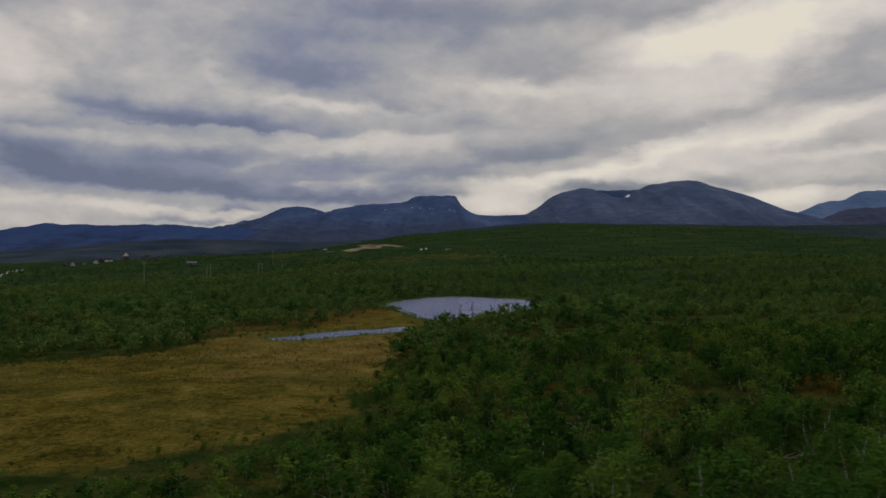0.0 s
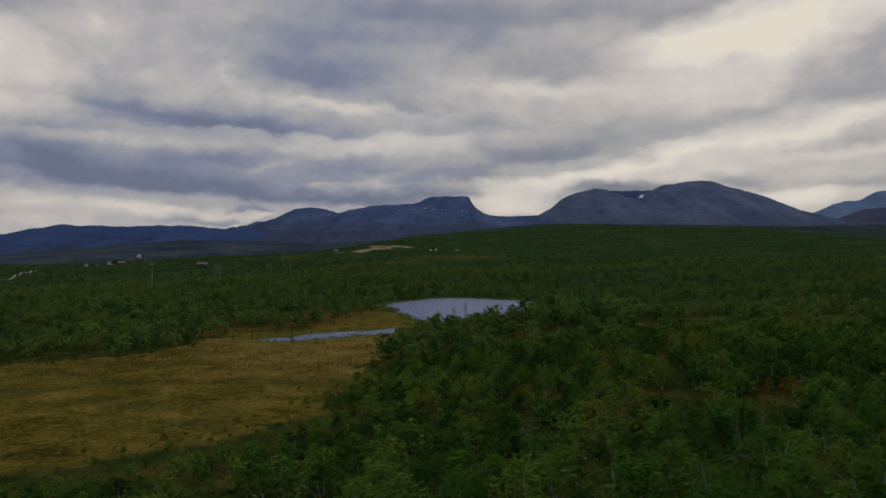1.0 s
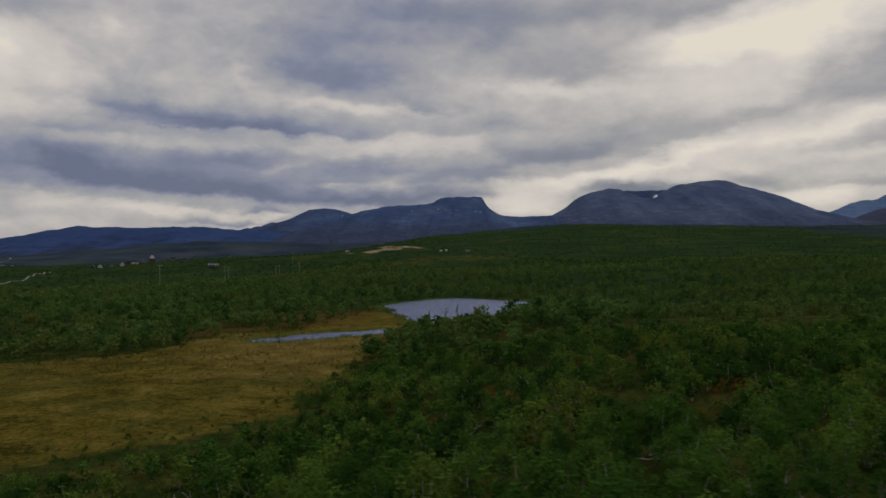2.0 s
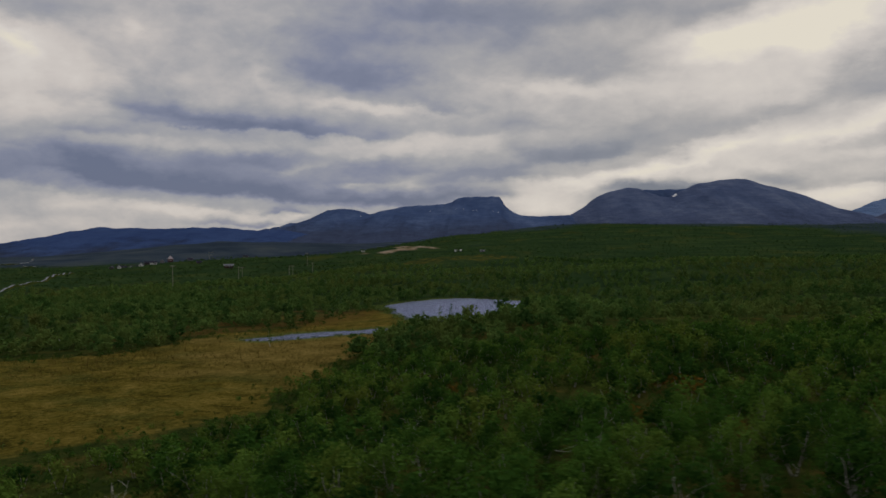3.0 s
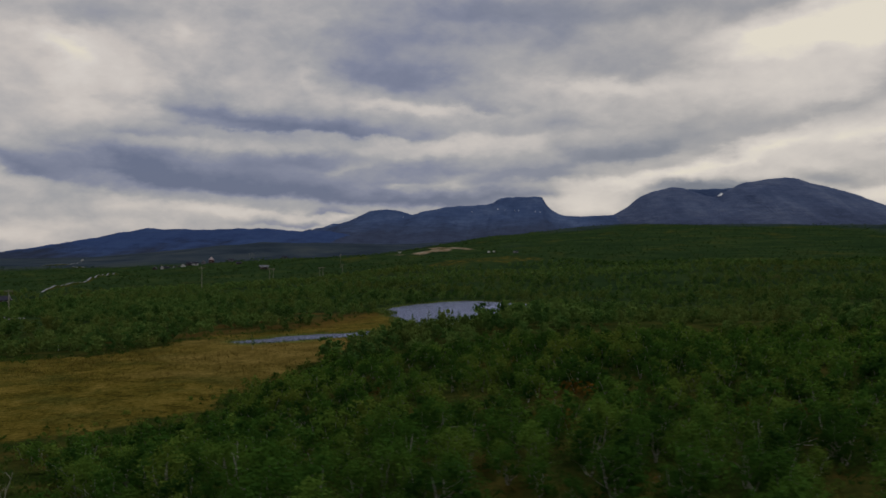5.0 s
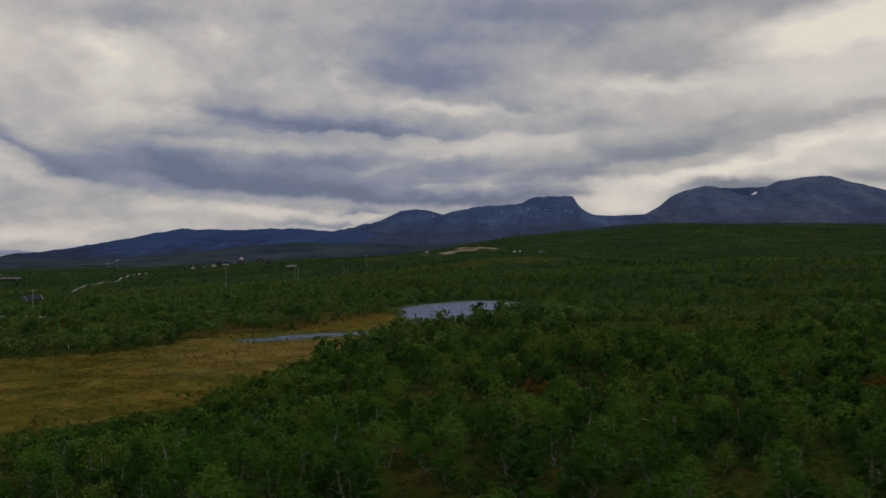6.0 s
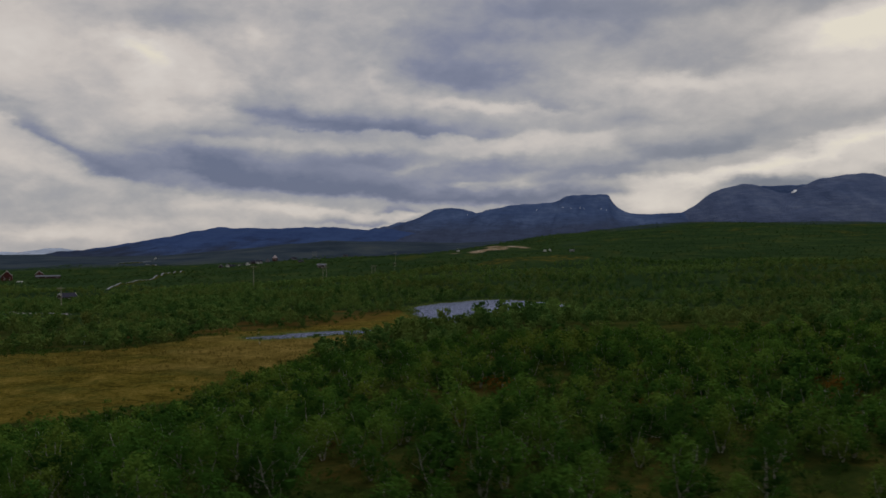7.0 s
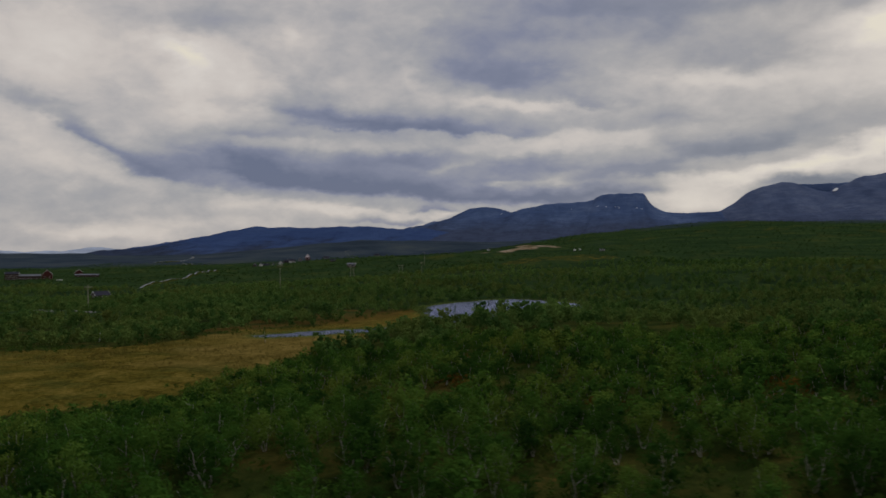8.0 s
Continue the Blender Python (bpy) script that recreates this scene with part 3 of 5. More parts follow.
# ---------------------------------------------------------------- mountains
def fell(name, ridge, depth, foot, reach, mat, label, seed, steep=1.5, crag=0.085, step=14.0):
    """A mountain: a crest line of (x, height) at y = depth, its face falling forwards to z = foot over reach metres and its back falling behind."""
    knots = np.array(ridge, float)
    xs = np.arange(knots[0, 0], knots[-1, 0] + step, step)
    crest = np.interp(xs, knots[:, 0], knots[:, 1])
    kernel = np.array([1, 2, 1]) / 4
    crest = np.convolve(np.pad(crest, 1, "edge"), kernel, "valid")
    crest = crest + rough(xs, xs * 0, 60, seed, 4) * 3.4
    s = np.concatenate([np.linspace(0, 1, 46) ** 0.85, 1 + np.linspace(0.1, 1, 6)])
    XX, S = np.meshgrid(xs, s)
    yy = np.where(S <= 1, depth - reach * (1 - S), depth + (S - 1) * 260)
    gull = rough(XX, yy * 0.5, 260, seed + 3, 4)
    rise = np.where(S <= 1, np.clip(S, 0, 1) ** steep, 1 - 0.5 * (S - 1))
    amount = np.clip(1 - np.abs(S - 0.55) / 0.5, 0, 1)
    zz = foot + (crest[None, :] - foot) * rise * (1 + gull * crag * 3 * amount)
    yy = yy + gull * 95 * amount
    bench = np.sin(S * 26 + 2.5 * rough(XX, yy, 500, seed + 9, 2)) * amount * np.clip(S * 1.6, 0, 1)
    zz = zz + bench * 5.0 + rough(XX, yy * 0.7, 70, seed + 5, 3) * 6.0 * amount
    me = mesh_from(name, np.stack([XX.ravel(), yy.ravel(), zz.ravel()], 1), grid_faces(len(s), len(xs)), [mat], True)
    return tagged(new(name, me), label, "mountain", kind="structure"), (xs, s, XX, yy, zz)


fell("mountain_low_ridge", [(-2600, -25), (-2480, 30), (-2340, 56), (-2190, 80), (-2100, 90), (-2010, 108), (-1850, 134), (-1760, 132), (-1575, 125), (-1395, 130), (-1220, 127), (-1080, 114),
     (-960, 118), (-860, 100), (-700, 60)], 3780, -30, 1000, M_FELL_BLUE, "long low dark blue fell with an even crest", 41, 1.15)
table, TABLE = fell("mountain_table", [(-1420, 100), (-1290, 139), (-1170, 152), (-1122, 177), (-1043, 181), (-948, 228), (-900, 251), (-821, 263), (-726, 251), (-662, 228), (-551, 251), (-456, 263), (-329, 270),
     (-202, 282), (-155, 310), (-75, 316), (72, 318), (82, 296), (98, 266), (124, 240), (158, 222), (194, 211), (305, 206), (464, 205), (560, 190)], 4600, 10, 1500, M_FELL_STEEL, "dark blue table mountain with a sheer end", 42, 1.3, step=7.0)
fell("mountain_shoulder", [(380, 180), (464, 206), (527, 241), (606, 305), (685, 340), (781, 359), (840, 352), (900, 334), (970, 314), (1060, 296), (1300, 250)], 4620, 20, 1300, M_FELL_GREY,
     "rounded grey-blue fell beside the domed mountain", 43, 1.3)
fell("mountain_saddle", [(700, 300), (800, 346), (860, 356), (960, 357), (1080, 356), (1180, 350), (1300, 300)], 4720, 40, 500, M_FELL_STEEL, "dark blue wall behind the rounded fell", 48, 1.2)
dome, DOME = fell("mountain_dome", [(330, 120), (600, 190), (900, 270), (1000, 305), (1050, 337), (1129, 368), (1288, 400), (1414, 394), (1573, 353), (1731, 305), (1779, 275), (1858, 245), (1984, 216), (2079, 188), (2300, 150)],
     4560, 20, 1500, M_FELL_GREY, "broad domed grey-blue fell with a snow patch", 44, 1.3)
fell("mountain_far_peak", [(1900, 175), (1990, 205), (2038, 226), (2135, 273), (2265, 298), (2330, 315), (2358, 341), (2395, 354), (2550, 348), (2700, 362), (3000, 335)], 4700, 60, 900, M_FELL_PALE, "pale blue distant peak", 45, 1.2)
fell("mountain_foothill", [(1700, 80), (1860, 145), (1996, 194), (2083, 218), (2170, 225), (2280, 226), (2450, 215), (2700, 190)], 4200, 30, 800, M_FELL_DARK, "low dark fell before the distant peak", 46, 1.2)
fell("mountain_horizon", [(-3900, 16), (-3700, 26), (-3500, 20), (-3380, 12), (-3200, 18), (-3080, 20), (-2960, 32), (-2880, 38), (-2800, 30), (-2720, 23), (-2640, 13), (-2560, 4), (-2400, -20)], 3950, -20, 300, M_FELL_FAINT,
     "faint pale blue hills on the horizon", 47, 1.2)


def snow_patch(face, x, z, wide, high, seed):
    """Old snow lying on a mountain's face at x, with its middle at height z."""
    xs, s, XX, yy, zz = face
    c = (x - xs[0]) / (xs[1] - xs[0])
    column = zz[:46, int(round(c))]
    row = float(np.interp(z, column, np.arange(46)))
    r = np.random.default_rng(seed)
    rim = 14
    edge = 1 + r.uniform(-0.35, 0.35, rim)
    drop = max(2.0, float(np.interp(row + 1, np.arange(46), column) - np.interp(row, np.arange(46), column)))

    def at(u, v):
        i, j = min(max(v, 0), 44.99), min(max(u, 0), len(xs) - 1.01)
        a, b = int(i), int(j)
        f, g = i - a, j - b
        return [float((k[a, b] * (1 - g) + k[a, b + 1] * g) * (1 - f) + (k[a + 1, b] * (1 - g) + k[a + 1, b + 1] * g) * f) for k in (XX, yy, zz)]

    verts, faces = [], []
    for ring in (0.0, 0.5, 1.0):
        for k in range(rim):
            t = 2 * math.pi * k / rim
            p = at(c + math.cos(t) * wide / 2 / (xs[1] - xs[0]) * ring * edge[k], row + math.sin(t) * high / 2 / drop * ring * edge[k])
            verts.append((p[0], p[1] - 7, p[2] + 5 * (1.2 - ring)))
    for q in range(2):
        for k in range(rim):
            faces.append((q * rim + k, (q + 1) * rim + k, (q + 1) * rim + (k + 1) % rim, q * rim + (k + 1) % rim))
    return tagged(new("snow_patch", mesh_from("snow_patch", verts, faces, [M_SNOW], True)), "small patch of old white snow on the fell", "snow", kind="structure")


snow_patch(DOME, 1020, 304, 22, 9, 1)
snow_patch(DOME, 1027, 313, 11, 8, 2)
for k, (sx, sz, sw) in enumerate([(-160, 230, 4), (-118, 226, 3), (-70, 222, 3), (-52, 219, 2.5), (35, 214, 4), (60, 208, 3), (-690, 205, 3), (-300, 222, 3)]):
    snow_patch(TABLE, sx, sz, sw, 1.6, 10 + k)


# ---------------------------------------------------------------- birches


LUMP = np.array([(x, y, z) for z in (-1, 1) for y in (-1, 1) for x in (-1, 1)]) / math.sqrt(3)
LUMP_FACES = np.array([(0, 2, 3, 1), (4, 5, 7, 6), (0, 1, 5, 4), (2, 6, 7, 3), (0, 4, 6, 2), (1, 3, 7, 5)])


def leaf_cloud(r, sprays, size, height, width, lobes, upright=1.0, core=0.0):
    """Leaf sprays on the lobes of one crown, about the stem's foot, round solid lumps added unseen to block light.
    Returns places and quads.
    """
    top, low = height, height * 0.08
    centre, radius = [], []
    for k in range(lobes):
        f = (k + 0.5) / lobes
        h = low + (top - low) * (0.12 + 0.80 * f)
        swell = math.sin(math.pi * min(1.0, 0.20 + 0.80 * f) ** 1.15) ** 0.7
        a = r.uniform(0, 2 * math.pi)
        off = width * 0.5 * swell * r.uniform(0.15, 0.72)
        centre.append((off * math.cos(a), off * math.sin(a), h))
        radius.append(width * r.uniform(0.16, 0.28) * (0.55 + 0.55 * swell))
    centre, radius = np.array(centre), np.array(radius)
    which = r.choice(lobes, sprays, p=radius ** 2 / (radius ** 2).sum())
    d = r.normal(size=(sprays, 3))
    d[:, 2] += 0.25
    d /= np.linalg.norm(d, axis=1)[:, None]
    at = centre[which] + d * (radius[which] * r.uniform(0.55, 1.12, sprays) ** 0.7)[:, None] * (1.0, 1.0, 0.85)
    at[:, 2] = np.maximum(at[:, 2], 0.15)
    normal = (d + r.normal(size=(sprays, 3)) * 0.36) * (1.0, 1.0, upright)
    normal /= np.linalg.norm(normal, axis=1)[:, None]
    side = np.cross(normal, r.normal(size=(sprays, 3)))
    side /= np.linalg.norm(side, axis=1)[:, None]
    up = np.cross(normal, side)
    s = (size * r.uniform(0.6, 1.4, sprays))[:, None]
    quad = np.stack([at - side * s * 0.62, at - up * s * 0.32 + side * s * 0.08, at + side * s * 0.62, at + up * s * 0.36 - side * s * 0.1], 1)
    verts, faces = [quad.reshape(-1, 3)], [np.arange(sprays * 4).reshape(-1, 4)]
    if core:
        for k in range(lobes):
            a = r.uniform(0, math.pi)
            spin = np.array([(math.cos(a), -math.sin(a), 0), (math.sin(a), math.cos(a), 0), (0, 0, 1)])
            lump = (LUMP * r.uniform(0.8, 1.2, (8, 1))) @ spin.T * radius[k] * core * (1.0, 1.0, 0.85) + centre[k]
            lump[:, 2] = np.maximum(lump[:, 2], 0.1)
            faces.append(LUMP_FACES + sprays * 4 + 8 * k)
            verts.append(lump)
    return np.concatenate(verts), np.concatenate(faces)


def tube(points, radii, sides):
    """A tapered stem along points."""
    rings, faces = [], []
    for k, (p, q) in enumerate(zip(points, radii)):
        for j in range(sides):
            a = 2 * math.pi * j / sides
            rings.append((p[0] + q * math.cos(a), p[1] + q * math.sin(a), p[2]))
        if k:
            for j in range(sides):
                b, c = (k - 1) * sides, k * sides
                faces.append((b + j, b + (j + 1) % sides, c + (j + 1) % sides, c + j))
    return np.array(rings), np.array(faces)


def stems(r, height, width, count, sides, segments, limbs):
    """Crooked stems that lean apart from one root, with limbs."""
    verts, faces, base = [], [], 0

    def lay(points, radii):
        nonlocal base
        v, f = tube(points, radii, sides)
        verts.append(v)
        faces.append(f + base)
        base += len(v)

    for k in range(count):
        a = 2 * math.pi * (k + r.uniform(-0.3, 0.3)) / count
        lean = width * 0.22 * (0.4 if count == 1 else r.uniform(0.6, 1.2))
        top = height * r.uniform(0.62, 0.82)
        pts, rad = [], []
        for j in range(segments + 1):
            f = j / segments
            bend = lean * f ** 0.8
            pts.append((bend * math.cos(a) + r.normal() * 0.05, bend * math.sin(a) + r.normal() * 0.05, -0.2 + (top + 0.2) * f))
            rad.append(0.052 * (1 - f) ** 0.8 * (1.0 if count < 3 else 0.8) + 0.010)
        lay(pts, rad)
        for j in range(limbs):
            i = min(segments - 1, 1 + j * (segments - 1) // max(1, limbs))
            p = pts[i]
            b = r.uniform(0, 2 * math.pi)
            reach = width * r.uniform(0.22, 0.40)
            mid = (p[0] + reach * 0.5 * math.cos(b), p[1] + reach * 0.5 * math.sin(b), p[2] + reach * 0.45)
            end = (p[0] + reach * math.cos(b), p[1] + reach * math.sin(b), p[2] + reach * 0.75)
            lay([p, mid, end], [rad[i] * 0.6, rad[i] * 0.4, 0.006])
    return np.concatenate(verts), np.concatenate(faces)


def clearing(x, y):
    """Where the birches stand apart: 0 open, 1 closed."""
    return ease(-0.62, 0.05, rough(x, y, 16, 21, 2) + 0.25 * rough(x, y, 5, 22, 1))




CLEAR = [(rx, ry, rr * 0.55) for rx, ry, rr in RUST] + [(-284, 458, 13), (-276, 446, 12), (-266, 432, 11), (-256, 418, 9), (-706, 919, 15), (-726, 909, 15), (-740, 895, 15), (-759, 1050, 15), (-734, 1036, 15), (-698, 908, 13), (-718, 898, 13), (-732, 884, 13), (-726, 1025, 13), (-632, 850, 9), (-16, 985, 9), (13, 986, 9), (-247, 828, 11), (-480, 1257, 15)]


def scatter(x0, x1, y0, y1, step, seed):
    """Places for trees on a jittered grid, off the meadow, the water, the road and the yards, with gaps cut along the
    camera's lines of sight.
    """
    r = np.random.default_rng(seed)
    px, py = np.meshgrid(np.arange(x0, x1, step), np.arange(y0, y1, step))
    px, py = px.ravel() + r.uniform(-0.48, 0.48, px.size) * step, py.ravel() + r.uniform(-0.48, 0.48, py.size) * step
    keep = (meadow_depth(px, py) < -0.5) & (water_depth(px, py) < -2.0)
    keep &= r.uniform(0, 1, px.size) < np.where(py < 120, 0.36, 0.15) + 0.88 * clearing(px, py)
    keep &= (py > 126) | (meadow_depth(px, py) < -5) | (r.uniform(0, 1, px.size) < 0.12)
    keep &= (py > 95) | (meadow_depth(px, py) < -5.5) | (r.uniform(0, 1, px.size) < 0.15)
    keep &= (py > 70) | (px > 1 - 0.9 * (py - 50)) | (r.uniform(0, 1, px.size) < 0.14)
    keep &= (near_line(px, py, ROAD) > 8) & (near_line(px - 8, py + 14, ROAD) > 9) & (near_line(px - 16, py + 28, ROAD) > 8) & (near_line(px, py, STONY) > 6) & (near_line(px - 9, py + 11, STONY) > 7) & (near_line(px - 19, py + 22, STONY) > 5) & (np.hypot((px - 5) / 48, (py - 560) / 48) > 1.0) & (inside(px, py, GRAVEL) < -16) & (inside(px - 5, py + 34, GRAVEL) < -12) & (np.hypot((px + 80) / 58, (py - 1015) / 80) > 1)
    keep &= (near_line(px, py, VILLAGE_ROW) > 20) & (near_line(px - 12, py + 30, VILLAGE_ROW) > 18)
    for cx, cy, cr in CLEAR:
        keep &= np.hypot(px - cx, py - cy) > cr
    keep &= r.uniform(0, 1, px.size) > open_moor(px, py) * 0.92
    fan = np.arctan2(px - 34, np.maximum(py + 40, 1.0))
    keep &= (fan > -0.98) & (fan < 0.72)
    return px[keep], py[keep]


def margin(x, y):
    """Trees are lower towards the meadow's edge and the shore; heights round the pond fit the camera's view of it."""
    low = 0.5 + 0.5 * ease(0, 13, -np.maximum(meadow_depth(x, y), water_depth(x, y)))
    shore = 0.62 + 0.38 * ease(2, 34, -inside(x, y, POND))
    screen = 1 + 0.6 * ease(3.5, 6, x - 0.14 * y) * ease(174, 184, y) * ease(214, 206, y) * ease(64, 46, x)
    tall = 1 + 0.32 * ease(128, 142, y) * ease(168, 156, y) * ease(1, 7, x) * ease(60, 38, x)
    return (low + (1 - low) * ease(95, 115, y)) * np.where((x > -6) & (x < 26) & (y < 225), shore, 1.0) * screen * tall


def forest(name, px, py, patterns, seed, low, high, label, lift=0.0, leaves=M_LEAF, vary=0.9):
    """Many trees joined into one: each place takes one of the patterns, turned and scaled."""
    r = np.random.default_rng(seed)
    pz = land(px, py)
    verts, faces, kind, tone, base = [], [], [], [], 0
    pick = r.integers(0, len(patterns), len(px))
    for k, (v, f, m) in enumerate(patterns):
        sel = np.nonzero(pick == k)[0]
        if not len(sel):
            continue
        a = r.uniform(0, 2 * np.pi, len(sel))
        s = r.uniform(low, high, len(sel)) * margin(px[sel], py[sel]) * (0.85 + 0.2 * rough(px[sel], py[sel], 25, 51, 2) + 0.16 * ease(-10, -60, px[sel]))
        wide = s * r.uniform(0.85, 1.2, len(sel))
        c, q = np.cos(a) * wide, np.sin(a) * wide
        vx = v[None, :, 0] * c[:, None] - v[None, :, 1] * q[:, None] + px[sel][:, None]
        vy = v[None, :, 0] * q[:, None] + v[None, :, 1] * c[:, None] + py[sel][:, None]
        vz = v[None, :, 2] * s[:, None] + pz[sel][:, None] - 0.05
        verts.append(np.stack([vx, vy, vz], 2).reshape(-1, 3))
        faces.append((f[None] + (np.arange(len(sel)) * len(v))[:, None, None]).reshape(-1, 4) + base)
        kind.append(np.tile(m, len(sel)))
        # lift lightens far trees' tone: haze put into the leaf colour
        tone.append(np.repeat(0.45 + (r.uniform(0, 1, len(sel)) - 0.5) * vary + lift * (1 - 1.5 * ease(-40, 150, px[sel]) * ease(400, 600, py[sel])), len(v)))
        base += len(sel) * len(v)
    me = mesh_from(name, np.concatenate(verts), np.concatenate(faces), [leaves, M_BARK])
    me.polygons.foreach_set("material_index", np.concatenate(kind).astype(np.int32))
    tone = np.concatenate(tone)
    paint(me, "tone", tone, tone * 0 + 1, tone * 0)
    me.update()
    return tagged(new(name, me), label, "trees", kind="stuff")


def pattern(seed, sprays, size, height, width, lobes, trunk=None, upright=1.0, core=0.0):
    r = np.random.default_rng(seed)
    v, f = leaf_cloud(r, sprays, size, height, width, lobes, upright, core)
    m = np.zeros(len(f))
    if trunk:
        tv, tf = stems(r, height, width, *trunk)
        f = np.concatenate([f, tf + len(v)])
        v = np.concatenate([v, tv])
        m = np.concatenate([m, np.ones(len(tf))])
    return v, f, m


# the stretch that the camera flies past: each birch a thing with its stem and crown
near_x, near_y = scatter(-40, 112, 20, 64, 2.45, 3)
order = np.argsort(np.hypot((near_x - 38) / 1.7, near_y - 20))
single, rest = order[:300], order[300:]
KINDS = []
for k in range(10):
    r = np.random.default_rng(100 + k)
    tall, wide = r.uniform(2.3, 3.4), r.uniform(2.7, 3.7)
    crown_v, crown_f = leaf_cloud(r, 980, 0.135, tall, wide, 17, 1.3, 0.3)
    stem_v, stem_f = stems(r, tall, wide, int(r.integers(2, 4)), 6, 5, 2)
    KINDS.append((mesh_from("crown", crown_v, crown_f, [M_LEAF]), mesh_from("trunk", stem_v, stem_f, [M_BARK], True)))
tree_r = np.random.default_rng(11)
for x, y, z in zip(near_x[single], near_y[single], land(near_x[single], near_y[single])):
    crown_me, trunk_me = KINDS[tree_r.integers(0, len(KINDS))]
    tree = new("birch_tree")
    trunk, crown = new("trunk", trunk_me), new("crown", crown_me)
    trunk.parent = crown.parent = tree
    s = tree_r.choice([0.62, 0.78, 0.95, 1.05, 1.22]) * tree_r.uniform(0.9, 1.1) * float(margin(np.array([x]), np.array([y]))[0])
    tree.matrix_world = pose(x, y, z, 0, 0, tree_r.uniform(0, 360)) @ Matrix.Diagonal((s * tree_r.uniform(0.9, 1.15), s, s, 1))
    tagged(tree, "bushy green mountain birch with several pale crooked stems", "birch tree", group="birches on the slope")

MID = [pattern(200 + k, 170, 0.265, 2.2 + 0.17 * k, 2.7 + 0.13 * k, 12, (2, 3, 1, 0), 1.6, 0.36) for k in range(6)]
BAND = [pattern(300 + k, 64, 0.45, 2.5 + 0.24 * k, 3.4 + 0.2 * k, 8, None, 1.8, 0.52) for k in range(6)]
FAR = [pattern(400 + k, 24, 0.72, 2.5 + 0.2 * k, 3.1 + 0.15 * k, 5, None, 2.4, 0.6) for k in range(6)]
DISTANT = [pattern(450 + k, 11, 1.15, 1.25 + 0.11 * k, 3.8 + 0.2 * k, 6, None, 3.0) for k in range(6)]
ax, ay = scatter(-60, 150, 64, 118, 2.3, 4)
forest("birch_wood", np.concatenate([near_x[rest], ax]), np.concatenate([near_y[rest], ay]), MID, 5, 0.75, 1.25, "dense green mountain birches on the slope by the meadow")
bx, by = scatter(-260, 210, 118, 385, 4.1, 6)
forest("birch_belt", bx, by, BAND, 7, 0.75, 1.25, "green mountain birches round the pond", 0.3, M_LEAF_HAZED)
cx, cy = scatter(-420, 340, 385, 560, 5.3, 8)
ex, ey = scatter(-1200, 1150, 560, 1700, 11.2, 9)
forest("birch_forest", cx, cy, FAR, 10, 0.85, 1.3, "green birch forest beyond the pond", 0.55, M_LEAF_HAZED)
forest("distant_birch_forest", ex, ey, DISTANT, 12, 0.85, 1.3, "far green birch forest covering the plain and the ridge", 0.1, M_LEAF_RIDGE_HAZED, 0.45)


# ---------------------------------------------------------------- low growth
def on_land(x, y):
    return float(land(np.array([x]), np.array([y]))[0])


def strewn(name, px, py, patterns, seed, low, high, mat, label, category):
    """Low growth joined into one."""
    ob = forest(name, px, py, patterns, seed, low, high, label)
    ob.data.materials.clear()
    ob.data.materials.append(mat)
    ob.data.polygons.foreach_set("material_index", np.zeros(len(ob.data.polygons), np.int32))
    return tagged(ob, label, category, kind="stuff")


def loose(x0, x1, y0, y1, step, seed):
    r = np.random.default_rng(seed)
    px, py = np.meshgrid(np.arange(x0, x1, step), np.arange(y0, y1, step))
    px, py = px.ravel() + r.uniform(-0.5, 0.5, px.size) * step, py.ravel() + r.uniform(-0.5, 0.5, py.size) * step
    return px, py, r.uniform(0, 1, px.size)


SHRUBS = [pattern(500 + k, 19, 0.27, 0.62 + 0.1 * k, 1.2 + 0.15 * k, 5) for k in range(5)]
sx, sy, chance = loose(-70, 125, 18, 128, 1.75, 21)
m = meadow_depth(sx, sy)
keep = (water_depth(sx, sy) < -1.0) & (chance < np.where(m < 0, 0.95, np.where(m < 9, (0.5 - 0.055 * m) * ease(92, 70, sy), 0.0)))
strewn("dwarf_shrubs", sx[keep], sy[keep], SHRUBS, 22, 0.6, 1.3, M_SHRUB, "low olive-green dwarf birch and willow scrub", "shrubs")
sx, sy, chance = loose(-150, 60, 100, 300, 2.4, 23)
m = np.maximum(meadow_depth(sx, sy), -9)
keep = (water_depth(sx, sy) < -1.5) & (m < 4) & (m > -8) & ((sx < -12) | (sy > 128)) & (chance < 0.6 - 0.05 * np.abs(m))
strewn("shore_shrubs", sx[keep], sy[keep], SHRUBS, 24, 0.7, 1.5, M_SHRUB, "low willow scrub along the meadow and the shore", "shrubs")


sx, sy, chance = loose(-60, 12, 40, 112, 1.6, 35)
m = meadow_depth(sx, sy)
keep = (m < 10) & (m > -14) & (chance < 0.72 - 0.12 * np.maximum(m, 0) * ease(60, 100, sy) - 0.066 * np.maximum(m, 0)) & (rough(sx, sy, 6, 83, 2) > -0.3 + 0.06 * np.maximum(m, 0))
strewn("heath_shrubs", sx[keep], sy[keep], [pattern(520 + k, 100, 0.19, 0.9 + 0.12 * k, 1.5 + 0.15 * k, 7, None, 1.5) for k in range(5)], 36, 0.7, 1.5, M_LEAF, "low green birch and willow bushes where the meadow ends", "shrubs")
ox, oy = [], []
rust_r = np.random.default_rng(29)
for rx, ry, rr in RUST:
    for k in range(7):
        ox.append(rx + rust_r.normal() * rr * 0.35)
        oy.append(ry + rust_r.normal() * rr * 0.35)
strewn("rust_shrubs", np.array(ox), np.array(oy), SHRUBS, 30, 0.9, 1.7, M_RUST, "low dwarf birch turned rust-orange among green trees", "shrubs")


